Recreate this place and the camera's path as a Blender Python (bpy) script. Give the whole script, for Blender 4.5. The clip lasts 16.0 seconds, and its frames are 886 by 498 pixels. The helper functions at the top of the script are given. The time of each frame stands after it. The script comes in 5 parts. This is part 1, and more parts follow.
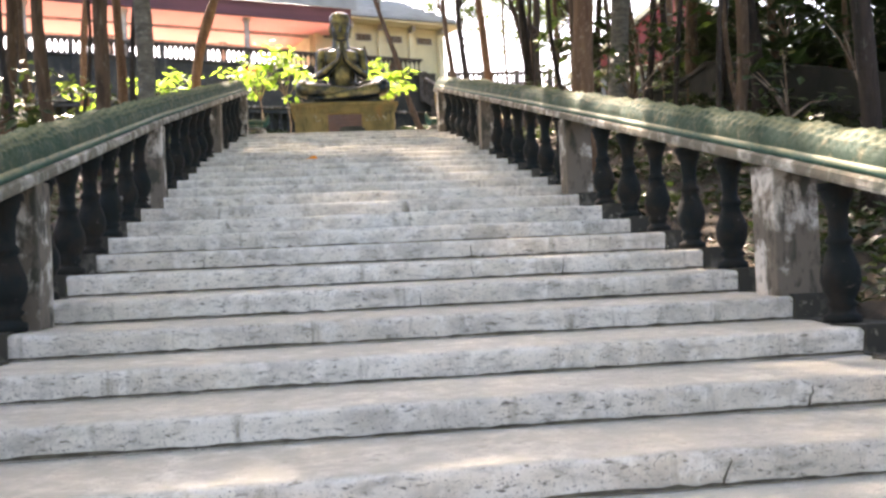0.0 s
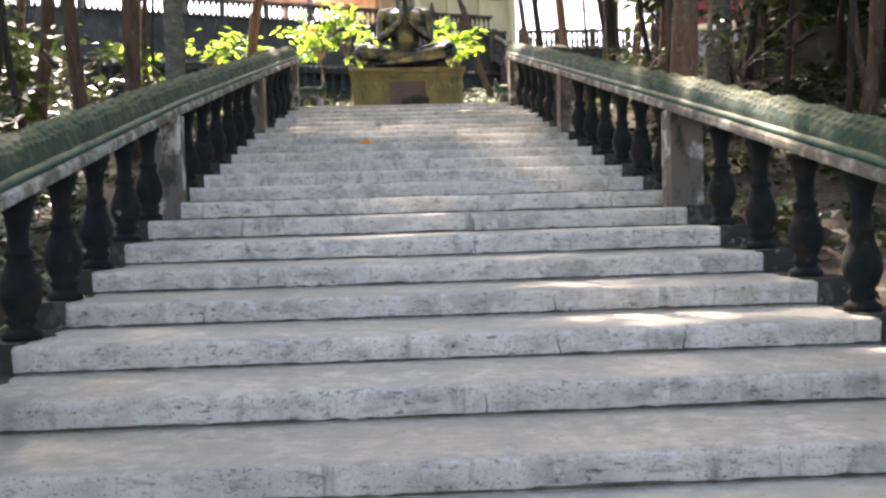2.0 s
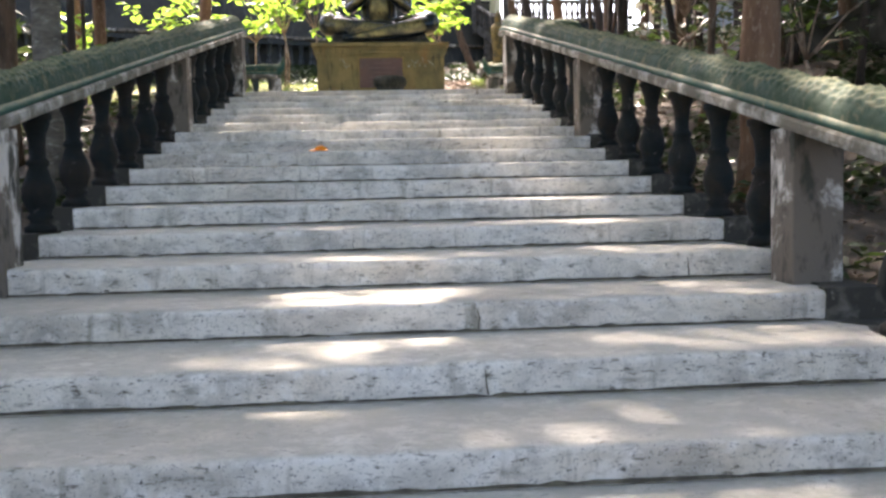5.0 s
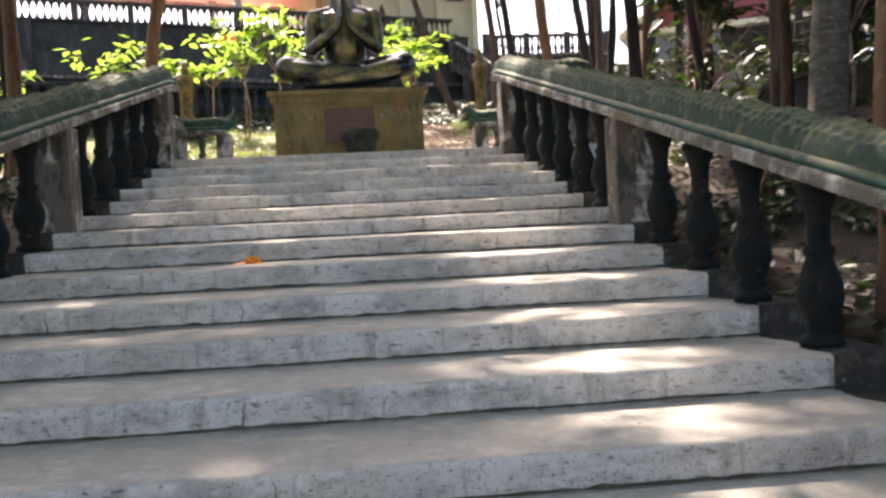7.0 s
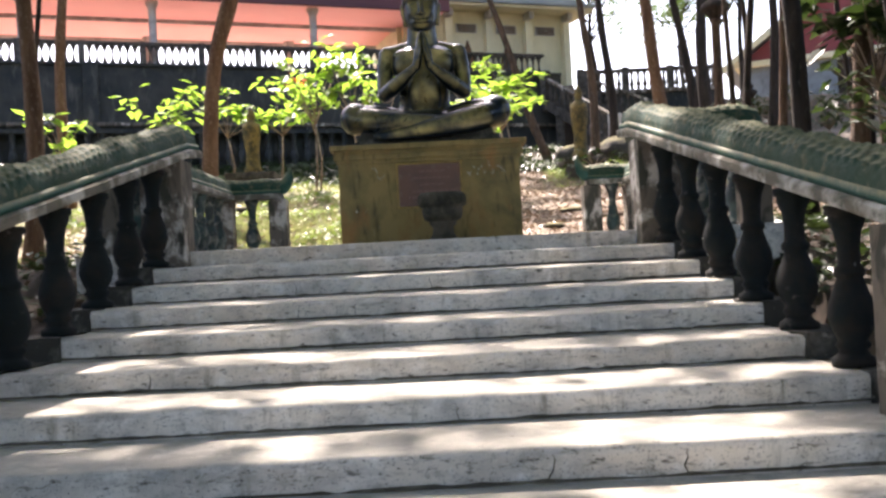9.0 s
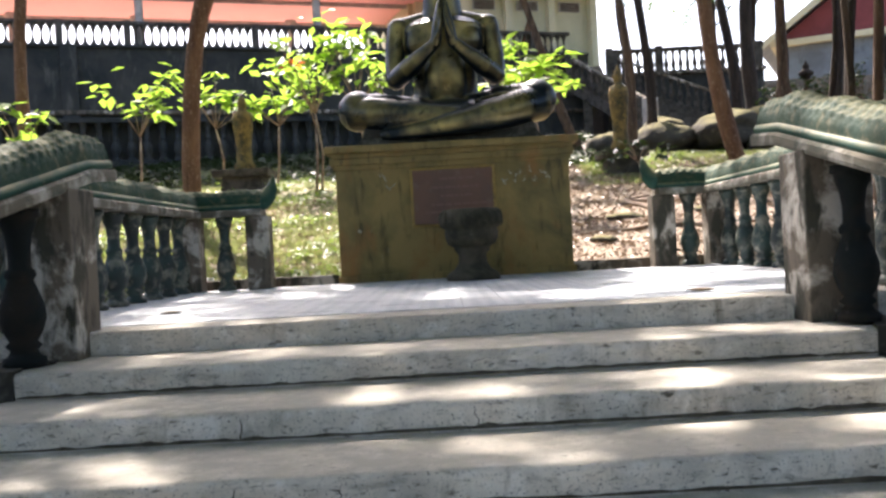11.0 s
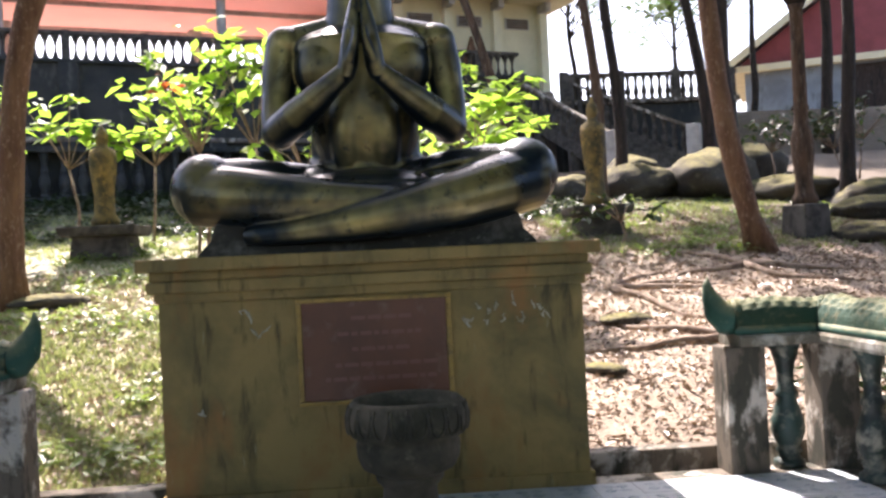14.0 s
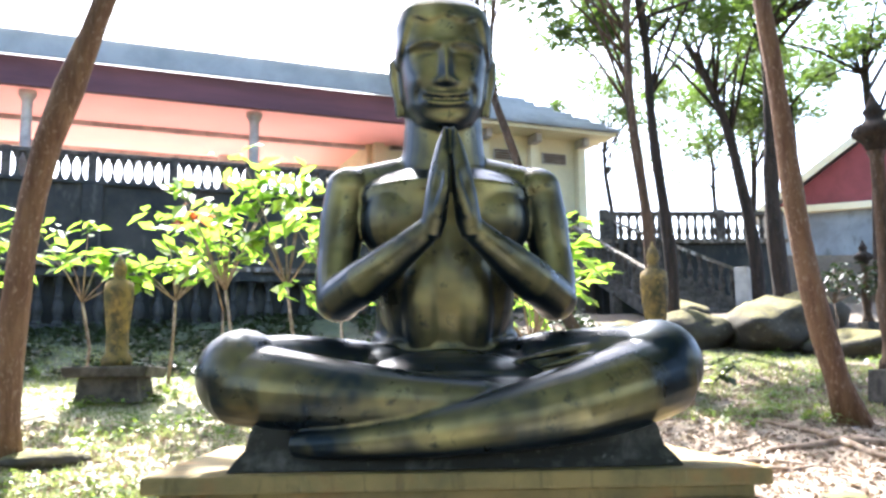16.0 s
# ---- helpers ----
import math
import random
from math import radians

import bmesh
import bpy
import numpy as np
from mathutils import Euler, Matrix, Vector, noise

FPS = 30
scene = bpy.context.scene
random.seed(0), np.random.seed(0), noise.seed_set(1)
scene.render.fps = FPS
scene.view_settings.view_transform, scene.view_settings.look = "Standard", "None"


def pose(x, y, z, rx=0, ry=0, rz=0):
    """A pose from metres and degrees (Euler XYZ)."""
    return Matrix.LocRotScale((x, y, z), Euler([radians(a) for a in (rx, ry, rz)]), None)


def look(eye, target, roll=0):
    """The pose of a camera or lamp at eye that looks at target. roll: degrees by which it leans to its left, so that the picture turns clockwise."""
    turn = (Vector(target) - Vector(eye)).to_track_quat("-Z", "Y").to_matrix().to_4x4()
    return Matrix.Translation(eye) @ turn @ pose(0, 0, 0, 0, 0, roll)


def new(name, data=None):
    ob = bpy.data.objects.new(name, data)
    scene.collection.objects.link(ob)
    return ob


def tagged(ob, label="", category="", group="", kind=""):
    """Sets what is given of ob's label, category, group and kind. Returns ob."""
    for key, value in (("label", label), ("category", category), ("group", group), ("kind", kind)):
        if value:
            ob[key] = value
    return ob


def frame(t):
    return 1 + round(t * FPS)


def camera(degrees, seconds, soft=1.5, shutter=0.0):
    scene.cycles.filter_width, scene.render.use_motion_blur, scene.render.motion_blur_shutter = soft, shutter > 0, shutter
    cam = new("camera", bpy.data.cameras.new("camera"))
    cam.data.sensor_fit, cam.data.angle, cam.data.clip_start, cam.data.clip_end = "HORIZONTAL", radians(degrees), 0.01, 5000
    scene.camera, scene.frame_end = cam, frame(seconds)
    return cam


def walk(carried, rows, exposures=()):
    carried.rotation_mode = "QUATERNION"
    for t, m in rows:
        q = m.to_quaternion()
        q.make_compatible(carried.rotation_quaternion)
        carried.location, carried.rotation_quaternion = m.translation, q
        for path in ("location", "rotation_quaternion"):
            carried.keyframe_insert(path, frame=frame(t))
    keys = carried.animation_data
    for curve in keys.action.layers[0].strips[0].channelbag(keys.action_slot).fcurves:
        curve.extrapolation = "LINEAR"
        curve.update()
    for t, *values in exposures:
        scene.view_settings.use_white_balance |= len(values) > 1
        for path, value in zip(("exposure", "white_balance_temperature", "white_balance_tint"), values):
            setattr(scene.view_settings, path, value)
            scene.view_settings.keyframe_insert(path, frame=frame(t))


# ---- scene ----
cam = camera(51.6, 16.0, soft=2.7)
PATH = [
    (0, (0.1, 0.115, 1.407), (0.356, 2.098, 1.436), -2.5),
    (0.5, (0.078, 0.462, 1.528), (0.296, 2.45, 1.53), -2.4),
    (1, (0.141, 0.854, 1.652), (0.323, 2.845, 1.633), -2.2),
    (1.5, (0.234, 1.338, 1.852), (0.35, 3.334, 1.806), -1.7),
    (2, (0.292, 1.856, 1.997), (0.401, 3.852, 1.933), -1.6),
    (2.5, (0.309, 2.273, 2.115), (0.419, 4.268, 2.033), -1.7),
    (3, (0.324, 2.8, 2.244), (0.332, 4.799, 2.179), -1.0),
    (3.5, (0.301, 3.322, 2.347), (0.406, 5.319, 2.309), -0.5),
    (3.7, (0.311, 3.49, 2.371), (0.472, 5.483, 2.321), -0.5),
    (5.8, (0.512, 5.874, 2.819), (0.637, 7.866, 2.677), -2.9),
    (6, (0.534, 6.156, 2.884), (0.654, 8.149, 2.775), -3.7),
    (6.5, (0.563, 6.874, 3.005), (0.728, 8.867, 3.039), -3.3),
    (7, (0.616, 7.525, 3.186), (0.82, 9.514, 3.129), -2.8),
    (7.5, (0.742, 8.246, 3.288), (0.903, 10.228, 3.067), -2.7),
    (8, (0.786, 8.919, 3.423), (0.876, 10.914, 3.299), -3.2),
    (8.5, (0.768, 9.757, 3.657), (0.82, 11.755, 3.6), -3.2),
    (9, (0.728, 10.432, 3.846), (0.751, 12.431, 3.873), -2.9),
    (9.2, (0.733, 10.722, 3.863), (0.738, 12.717, 4.007), -2.9),
    (11.3, (0.603, 13.653, 4.494), (0.598, 15.653, 4.475), -3.2),
    (11.5, (0.614, 13.971, 4.561), (0.613, 15.971, 4.596), -3.6),
    (12, (0.641, 14.868, 4.777), (0.71, 16.866, 4.721), -3.3),
    (12.5, (0.735, 15.627, 4.908), (0.852, 17.618, 4.759), -3.1),
    (13, (0.825, 16.206, 5.084), (0.9, 18.204, 5.059), -3.0),
    (13.5, (0.792, 16.885, 5.221), (0.886, 18.883, 5.259), -3.0),
    (14, (0.76, 17.516, 5.41), (0.907, 19.51, 5.427), -2.7),
    (14.5, (0.701, 17.971, 5.546), (0.847, 19.965, 5.532), -2.2),
    (15, (0.595, 18.314, 5.646), (0.729, 20.308, 5.587), -1.7),
    (15.5, (0.472, 18.602, 5.776), (0.604, 20.594, 5.883), -0.9),
    (16, (0.429, 18.847, 5.839), (0.548, 20.822, 6.129), -0.7),
]
walk(cam, [(t, look(eye, target, roll)) for t, eye, target, roll in PATH], [(0, 2.88, 7700, 23), (1.5, 2.52, 7300, 22), (3.5, 2.55, 7000, 21), (6, 2.28, 6900, 22), (6.5, 2.06, 7000, 23), (8, 2.08, 7100, 24), (9, 2.0, 6700, 21), (11.5, 1.8, 6600, 17), (12.5, 1.6, 6500, 16), (14.5, 2.22, 6500, 23), (16, 2.82, 6000, 13)])

# ---- light ----
SUN_TO = Vector((-0.33, 1.1, 1.42)).normalized()
elev = math.asin(SUN_TO.z)
world = bpy.data.worlds.new("world")
scene.world = world
world.use_nodes = True
wn = world.node_tree.nodes
sky = wn.new("ShaderNodeTexSky")
sky.sky_type, sky.sun_disc = "NISHITA", False
sky.sun_elevation, sky.sun_rotation = elev, math.atan2(SUN_TO.x, SUN_TO.y)
sky.air_density, sky.dust_density, sky.ozone_density = 1.0, 3.0, 1.0
wn["Background"].inputs["Strength"].default_value = 0.15
world.node_tree.links.new(sky.outputs[0], wn["Background"].inputs["Color"])
sun = new("sun", bpy.data.lights.new("sun", "SUN"))
sun.data.energy, sun.data.angle, sun.data.color = 5.0, radians(0.9), (1.0, 0.95, 0.86)
sun.matrix_world = look(SUN_TO * 60, (0, 0, 0))

# ---- materials ----


def nodes_of(name):
    m = bpy.data.materials.new(name)
    m.use_nodes = True
    return m, m.node_tree.nodes, m.node_tree.links, m.node_tree.nodes["Principled BSDF"]


def noise_node(n, l, scale, detail=6.0, rough=0.6, distort=0.0, stretch=None):
    t = n.new("ShaderNodeTexNoise")
    t.inputs["Scale"].default_value, t.inputs["Detail"].default_value = scale, detail
    t.inputs["Roughness"].default_value, t.inputs["Distortion"].default_value = rough, distort
    g = n.new("ShaderNodeNewGeometry")
    src = g.outputs["Position"]
    if stretch:
        mp = n.new("ShaderNodeMapping")
        mp.inputs["Scale"].default_value = stretch
        l.new(src, mp.inputs["Vector"])
        src = mp.outputs[0]
    l.new(src, t.inputs["Vector"])
    return t.outputs["Fac"]


def ramp(n, l, fac, a, b):
    r = n.new("ShaderNodeMapRange")
    r.inputs["From Min"].default_value, r.inputs["From Max"].default_value = a, b
    l.new(fac, r.inputs["Value"])
    return r.outputs["Result"]


def mix(n, l, fac, a, b, mode="MIX"):
    m = n.new("ShaderNodeMix")
    m.data_type, m.blend_type = "RGBA", mode
    if isinstance(fac, float):
        m.inputs[0].default_value = fac
    else:
        l.new(fac, m.inputs[0])
    for sock, v in ((m.inputs[6], a), (m.inputs[7], b)):
        if isinstance(v, tuple):
            sock.default_value = (*v, 1)
        else:
            l.new(v, sock)
    return m.outputs[2]


def bump(n, l, bsdf, height, strength, dist=0.02):
    b = n.new("ShaderNodeBump")
    b.inputs["Strength"].default_value, b.inputs["Distance"].default_value = strength, dist
    l.new(height, b.inputs["Height"])
    l.new(b.outputs[0], bsdf.inputs["Normal"])


def rough_mat(name, layers, base, roughness=0.85, relief=(40.0, 0.3, 0.01), metallic=0.0, vary=0.0, up=None):
    """base colour, then layers (colour, scale, low, high, stretch) laid over by noise; relief: scale, strength, distance."""
    m, n, l, p = nodes_of(name)
    c = base
    for colour, scale, lo, hi, stretch in layers:
        c = mix(n, l, ramp(n, l, noise_node(n, l, scale, 8.0, 0.62, 0.3, stretch=stretch), lo, hi), c, colour)
    if up:
        g = n.new("ShaderNodeNewGeometry")
        s = n.new("ShaderNodeSeparateXYZ")
        l.new(g.outputs["Normal"], s.inputs[0])
        f = ramp(n, l, s.outputs[2], up[1], up[2])
        k = n.new("ShaderNodeMath")
        k.operation = "MULTIPLY"
        l.new(f, k.inputs[0])
        l.new(ramp(n, l, noise_node(n, l, 9.0), 0.25, 0.6), k.inputs[1])
        c = mix(n, l, k.outputs[0], c, up[0])
    if vary:
        o = n.new("ShaderNodeObjectInfo")
        c = mix(n, l, ramp(n, l, o.outputs["Random"], 0.0, 1.0 / vary), c, (0.25, 0.24, 0.22), "MULTIPLY")
    if isinstance(c, tuple):
        p.inputs["Base Color"].default_value = (*c, 1)
    else:
        l.new(c, p.inputs["Base Color"])
    p.inputs["Metallic"].default_value = metallic
    p.inputs["Specular IOR Level"].default_value = 0.5 if roughness < 0.55 else 0.2
    p.inputs["Roughness"].default_value = roughness
    if relief:
        bump(n, l, p, noise_node(n, l, relief[0], 10.0, 0.7), relief[1], relief[2])
    return m


M = {}
M["step"] = rough_mat("worn_white_step", [((0.62, 0.55, 0.45), 0.9, 0.42, 0.72, None), ((0.4, 0.38, 0.34), 3.5, 0.45, 0.7, (1, 1, 1.6)), ((0.8, 0.765, 0.7), 9.0, 0.52, 0.66, None), ((0.36, 0.33, 0.27), 7.0, 0.57, 0.72, (1.6, 1.6, 0.25)),
                      ((0.3, 0.28, 0.24), 8.0, 0.56, 0.76, (0.7, 1, 2.0)), ((0.12, 0.105, 0.085), 30.0, 0.57, 0.7, (0.6, 1, 1.6)), ((0.05, 0.045, 0.04), 90.0, 0.57, 0.7, None)],
                      (0.78, 0.735, 0.655), 0.85, (60.0, 0.6, 0.012), vary=0.16, up=((0.46, 0.435, 0.37), 0.55, 0.95))
M["plinth"] = rough_mat("black_moss_and_shade", [((0.13, 0.12, 0.1), 7.0, 0.52, 0.7, None), ((0.3, 0.28, 0.24), 16.0, 0.62, 0.74, None)], (0.045, 0.042, 0.034), 0.9, (40.0, 0.5, 0.01))
M["joint_moss"] = rough_mat("dark_brown_seam", [((0.16, 0.14, 0.1), 9.0, 0.45, 0.65, None)], (0.07, 0.06, 0.045), 0.95, (60.0, 0.6, 0.01))
M["concrete"] = rough_mat("stained_concrete", [((0.52, 0.48, 0.42), 3.0, 0.52, 0.6, None), ((0.06, 0.058, 0.045), 4.5, 0.5, 0.6, (1.6, 1.6, 0.6)),
                          ((0.03, 0.035, 0.03), 14.0, 0.55, 0.75, (1, 1, 0.5))], (0.15, 0.125, 0.098), 0.9, (45.0, 0.5, 0.01))
M["cap"] = rough_mat("peeling_rail_slab", [((0.45, 0.43, 0.38), 5.0, 0.47, 0.66, None), ((0.08, 0.09, 0.07), 11.0, 0.52, 0.7, (1, 0.5, 1))],
                     (0.14, 0.125, 0.095), 0.9, (50.0, 0.5, 0.01))
M["green"] = rough_mat("green_paint_old", [((0.02, 0.06, 0.04), 6.0, 0.4, 0.7, None), ((0.2, 0.2, 0.14), 20.0, 0.6, 0.75, None)],
                       (0.03, 0.092, 0.07), 0.6, (35.0, 0.3, 0.008), up=((0.2, 0.19, 0.1), 0.0, 0.8))
M["scales"] = rough_mat("mossy_green_scales", [((0.032, 0.058, 0.032), 4.0, 0.4, 0.65, None), ((0.13, 0.125, 0.07), 13.0, 0.52, 0.7, None)],
                        (0.02, 0.054, 0.036), 0.72, (70.0, 0.6, 0.01), up=((0.21, 0.205, 0.11), 0.6, 1.0))
# worn green paint, colour and pale patches raised to imitate sunlit highlights
M["baluster"] = rough_mat("dark_green_baluster", [((0.01, 0.018, 0.016), 3.0, 0.35, 0.6, None), ((0.24, 0.23, 0.18), 9.0, 0.5, 0.66, None)],
                          (0.028, 0.07, 0.06), 0.48, (40.0, 0.3, 0.008), vary=0.2)
M["baluster_stair"] = rough_mat("black_weathered_baluster", [((0.02, 0.017, 0.013), 5.0, 0.45, 0.62, None), ((0.09, 0.085, 0.075), 14.0, 0.64, 0.74, None), ((0.24, 0.23, 0.21), 5.0, 0.68, 0.74, None)],
                                (0.008, 0.012, 0.012), 0.8, (40.0, 0.5, 0.012), vary=0.2)
M["baluster_dark"] = rough_mat("weathered_grey_baluster", [((0.05, 0.045, 0.04), 5.0, 0.4, 0.6, None)], (0.11, 0.1, 0.085), 0.85, (40.0, 0.3, 0.008))
M["ochre"] = rough_mat("mossy_ochre_render", [((0.13, 0.11, 0.048), 1.6, 0.42, 0.66, None), ((0.27, 0.14, 0.05), 2.2, 0.54, 0.7, (1, 1, 0.7)),
                       ((0.035, 0.035, 0.02), 8.0, 0.55, 0.75, (1.5, 1.5, 0.3)), ((0.3, 0.27, 0.16), 18.0, 0.66, 0.76, (1.5, 1.5, 0.3))],
                       (0.29, 0.205, 0.078), 0.75, (30.0, 0.4, 0.008))
M["plaque"] = rough_mat("red_brown_plaque", [((0.085, 0.038, 0.024), 3.0, 0.4, 0.7, None), ((0.17, 0.11, 0.08), 9.0, 0.55, 0.75, None)], (0.135, 0.055, 0.03), 0.3, (30.0, 0.1, 0.004))
M["gold"] = rough_mat("old_gold_paint", [((0.15, 0.1, 0.03), 12.0, 0.45, 0.65, None)], (0.32, 0.2, 0.04), 0.5, (40.0, 0.2, 0.004))
M["letters"] = rough_mat("faded_letters", [], (0.19, 0.1, 0.08), 0.6, None)
M["smear"] = rough_mat("white_scrawl", [((0.24, 0.2, 0.11), 30.0, 0.42, 0.6, None)], (0.42, 0.4, 0.32), 0.8, None)
M["bowl"] = rough_mat("dark_stone_bowl", [((0.03, 0.03, 0.02), 4.0, 0.4, 0.65, None), ((0.15, 0.13, 0.095), 14.0, 0.58, 0.78, None)], (0.095, 0.08, 0.056), 0.75, (35.0, 0.4, 0.01))
M["ash"] = rough_mat("grey_ash", [((0.1, 0.1, 0.1), 20.0, 0.4, 0.6, None)], (0.2, 0.2, 0.19), 0.95)
M["wall"] = rough_mat("dark_mouldy_wall", [((0.03, 0.035, 0.035), 0.9, 0.4, 0.62, None), ((0.12, 0.115, 0.1), 4.0, 0.55, 0.75, (1, 1, 0.3))], (0.062, 0.062, 0.056), 0.9, (12.0, 0.5, 0.02))
M["black_wall"] = rough_mat("black_mouldy_wall", [((0.012, 0.014, 0.012), 1.2, 0.4, 0.62, None), ((0.06, 0.06, 0.045), 6.0, 0.6, 0.76, None)], (0.025, 0.026, 0.022), 0.95, (12.0, 0.5, 0.02))
M["blue_wall"] = rough_mat("pale_blue_grey_wall", [((0.16, 0.18, 0.2), 0.8, 0.4, 0.65, None), ((0.09, 0.1, 0.1), 3.0, 0.55, 0.75, (1, 1, 0.3))], (0.24, 0.28, 0.31), 0.9, (15.0, 0.3, 0.01))
M["cream"] = rough_mat("cream_wall_paint", [((0.6, 0.55, 0.36), 1.0, 0.4, 0.7, None)], (0.74, 0.68, 0.46), 0.8, (30.0, 0.1, 0.005))
M["fascia"] = rough_mat("purple_red_fascia", [((0.1, 0.05, 0.06), 1.0, 0.4, 0.7, (0.3, 0.3, 2))], (0.16, 0.07, 0.08), 0.7, (20.0, 0.1, 0.005))
M["roof_grey"] = rough_mat("grey_roof_sheet", [((0.2, 0.22, 0.22), 1.0, 0.4, 0.7, None)], (0.3, 0.32, 0.32), 0.5, (20.0, 0.1, 0.005))
M["roof_red"] = rough_mat("red_roof_paint", [((0.2, 0.055, 0.055), 1.5, 0.4, 0.7, None)], (0.26, 0.07, 0.07), 0.6, (20.0, 0.1, 0.005))
M["column"] = rough_mat("pale_grey_column", [((0.3, 0.28, 0.26), 3.0, 0.4, 0.7, None)], (0.5, 0.48, 0.44), 0.8, (20.0, 0.2, 0.005))
M["bark"] = rough_mat("brown_bark", [((0.05, 0.035, 0.025), 3.0, 0.4, 0.65, (3, 3, 0.5)), ((0.2, 0.16, 0.12), 10.0, 0.55, 0.7, (2, 2, 0.6))], (0.13, 0.08, 0.05), 0.9, (18.0, 0.8, 0.03))
M["bark_red"] = rough_mat("red_brown_bark", [((0.1, 0.05, 0.03), 3.0, 0.4, 0.65, (3, 3, 0.5)), ((0.27, 0.19, 0.13), 12.0, 0.54, 0.7, (2, 2, 1))], (0.18, 0.105, 0.06), 0.85, (18.0, 0.6, 0.02))
M["bark_dark"] = rough_mat("dark_bark", [((0.02, 0.018, 0.016), 3.0, 0.4, 0.65, (3, 3, 0.5)), ((0.1, 0.09, 0.075), 10.0, 0.58, 0.72, (2, 2, 0.6))], (0.05, 0.036, 0.028), 0.9, (18.0, 0.8, 0.03))
M["bark_grey"] = rough_mat("grey_ringed_bark", [((0.09, 0.08, 0.065), 5.0, 0.4, 0.6, (1, 1, 4)), ((0.26, 0.25, 0.21), 12.0, 0.55, 0.7, (1, 1, 2))], (0.16, 0.14, 0.11), 0.9, (18.0, 0.7, 0.02))
M["rock"] = rough_mat("mossy_boulder", [((0.04, 0.037, 0.032), 1.5, 0.4, 0.65, None), ((0.15, 0.14, 0.11), 9.0, 0.58, 0.72, None)], (0.075, 0.066, 0.05), 0.9, (12.0, 0.8, 0.03), up=((0.19, 0.165, 0.055), 0.55, 1.0))
M["root"] = rough_mat("dry_root_bark", [((0.16, 0.11, 0.08), 8.0, 0.4, 0.6, None)], (0.32, 0.25, 0.19), 0.9, (25.0, 0.5, 0.01))
M["patina"] = rough_mat("yellow_patina_stone", [((0.06, 0.055, 0.03), 5.0, 0.42, 0.62, None), ((0.3, 0.2, 0.06), 9.0, 0.55, 0.7, None)], (0.2, 0.14, 0.05), 0.7, (30.0, 0.4, 0.01))
M["petal"] = rough_mat("orange_petal", [((0.75, 0.2, 0.02), 40.0, 0.4, 0.7, None)], (0.8, 0.3, 0.02), 0.6, None)
M["dry_leaf"] = rough_mat("dry_brown_leaf", [((0.12, 0.07, 0.03), 20.0, 0.4, 0.7, None)], (0.28, 0.19, 0.09), 0.7, (60.0, 0.3, 0.004), vary=0.5)


def earth_mat():
    m, n, l, p = nodes_of("leafy_earth")
    # dark forest soil under the trees, their shade mixed into the colour
    c = mix(n, l, ramp(n, l, noise_node(n, l, 1.3), 0.35, 0.7), (0.032, 0.024, 0.017), (0.075, 0.055, 0.038))
    g = n.new("ShaderNodeNewGeometry")
    sp = n.new("ShaderNodeSeparateXYZ")
    l.new(g.outputs["Position"], sp.inputs[0])
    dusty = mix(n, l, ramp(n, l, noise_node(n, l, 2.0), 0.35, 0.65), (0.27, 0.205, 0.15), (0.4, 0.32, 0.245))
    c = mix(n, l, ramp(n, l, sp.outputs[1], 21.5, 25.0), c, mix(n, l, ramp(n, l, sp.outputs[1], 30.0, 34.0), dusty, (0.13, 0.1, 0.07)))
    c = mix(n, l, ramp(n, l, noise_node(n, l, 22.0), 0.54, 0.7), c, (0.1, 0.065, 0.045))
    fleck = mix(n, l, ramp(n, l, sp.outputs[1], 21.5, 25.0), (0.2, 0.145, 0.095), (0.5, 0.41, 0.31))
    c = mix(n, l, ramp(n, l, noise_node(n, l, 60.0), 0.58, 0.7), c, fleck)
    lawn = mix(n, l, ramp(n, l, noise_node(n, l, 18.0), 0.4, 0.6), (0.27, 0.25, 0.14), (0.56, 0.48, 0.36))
    # lawn darkened towards the terrace wall, standing in for its shade
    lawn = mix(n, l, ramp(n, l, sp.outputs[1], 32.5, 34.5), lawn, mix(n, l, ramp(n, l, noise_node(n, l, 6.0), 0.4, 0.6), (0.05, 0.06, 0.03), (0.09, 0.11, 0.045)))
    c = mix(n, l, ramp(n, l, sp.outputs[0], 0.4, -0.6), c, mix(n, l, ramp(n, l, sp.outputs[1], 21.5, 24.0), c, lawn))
    l.new(c, p.inputs["Base Color"])
    p.inputs["Roughness"].default_value = 0.95
    bump(n, l, p, noise_node(n, l, 25.0, 10.0, 0.7), 0.8, 0.03)
    return m


def leaf_mat(name, a, b, glow, t=0.5):
    m, n, l, p = nodes_of(name)
    g = n.new("ShaderNodeNewGeometry")
    r = g.outputs["Random Per Island"]
    c = mix(n, l, r, a, b)
    l.new(c, p.inputs["Base Color"])
    p.inputs["Roughness"].default_value = 0.45
    tr = n.new("ShaderNodeBsdfTranslucent")
    l.new(mix(n, l, r, glow, tuple(0.7 * v for v in glow)), tr.inputs["Color"])
    ms = n.new("ShaderNodeMixShader")
    ms.inputs[0].default_value = t
    l.new(p.outputs[0], ms.inputs[1])
    l.new(tr.outputs[0], ms.inputs[2])
    l.new(ms.outputs[0], n["Material Output"].inputs[0])
    return m


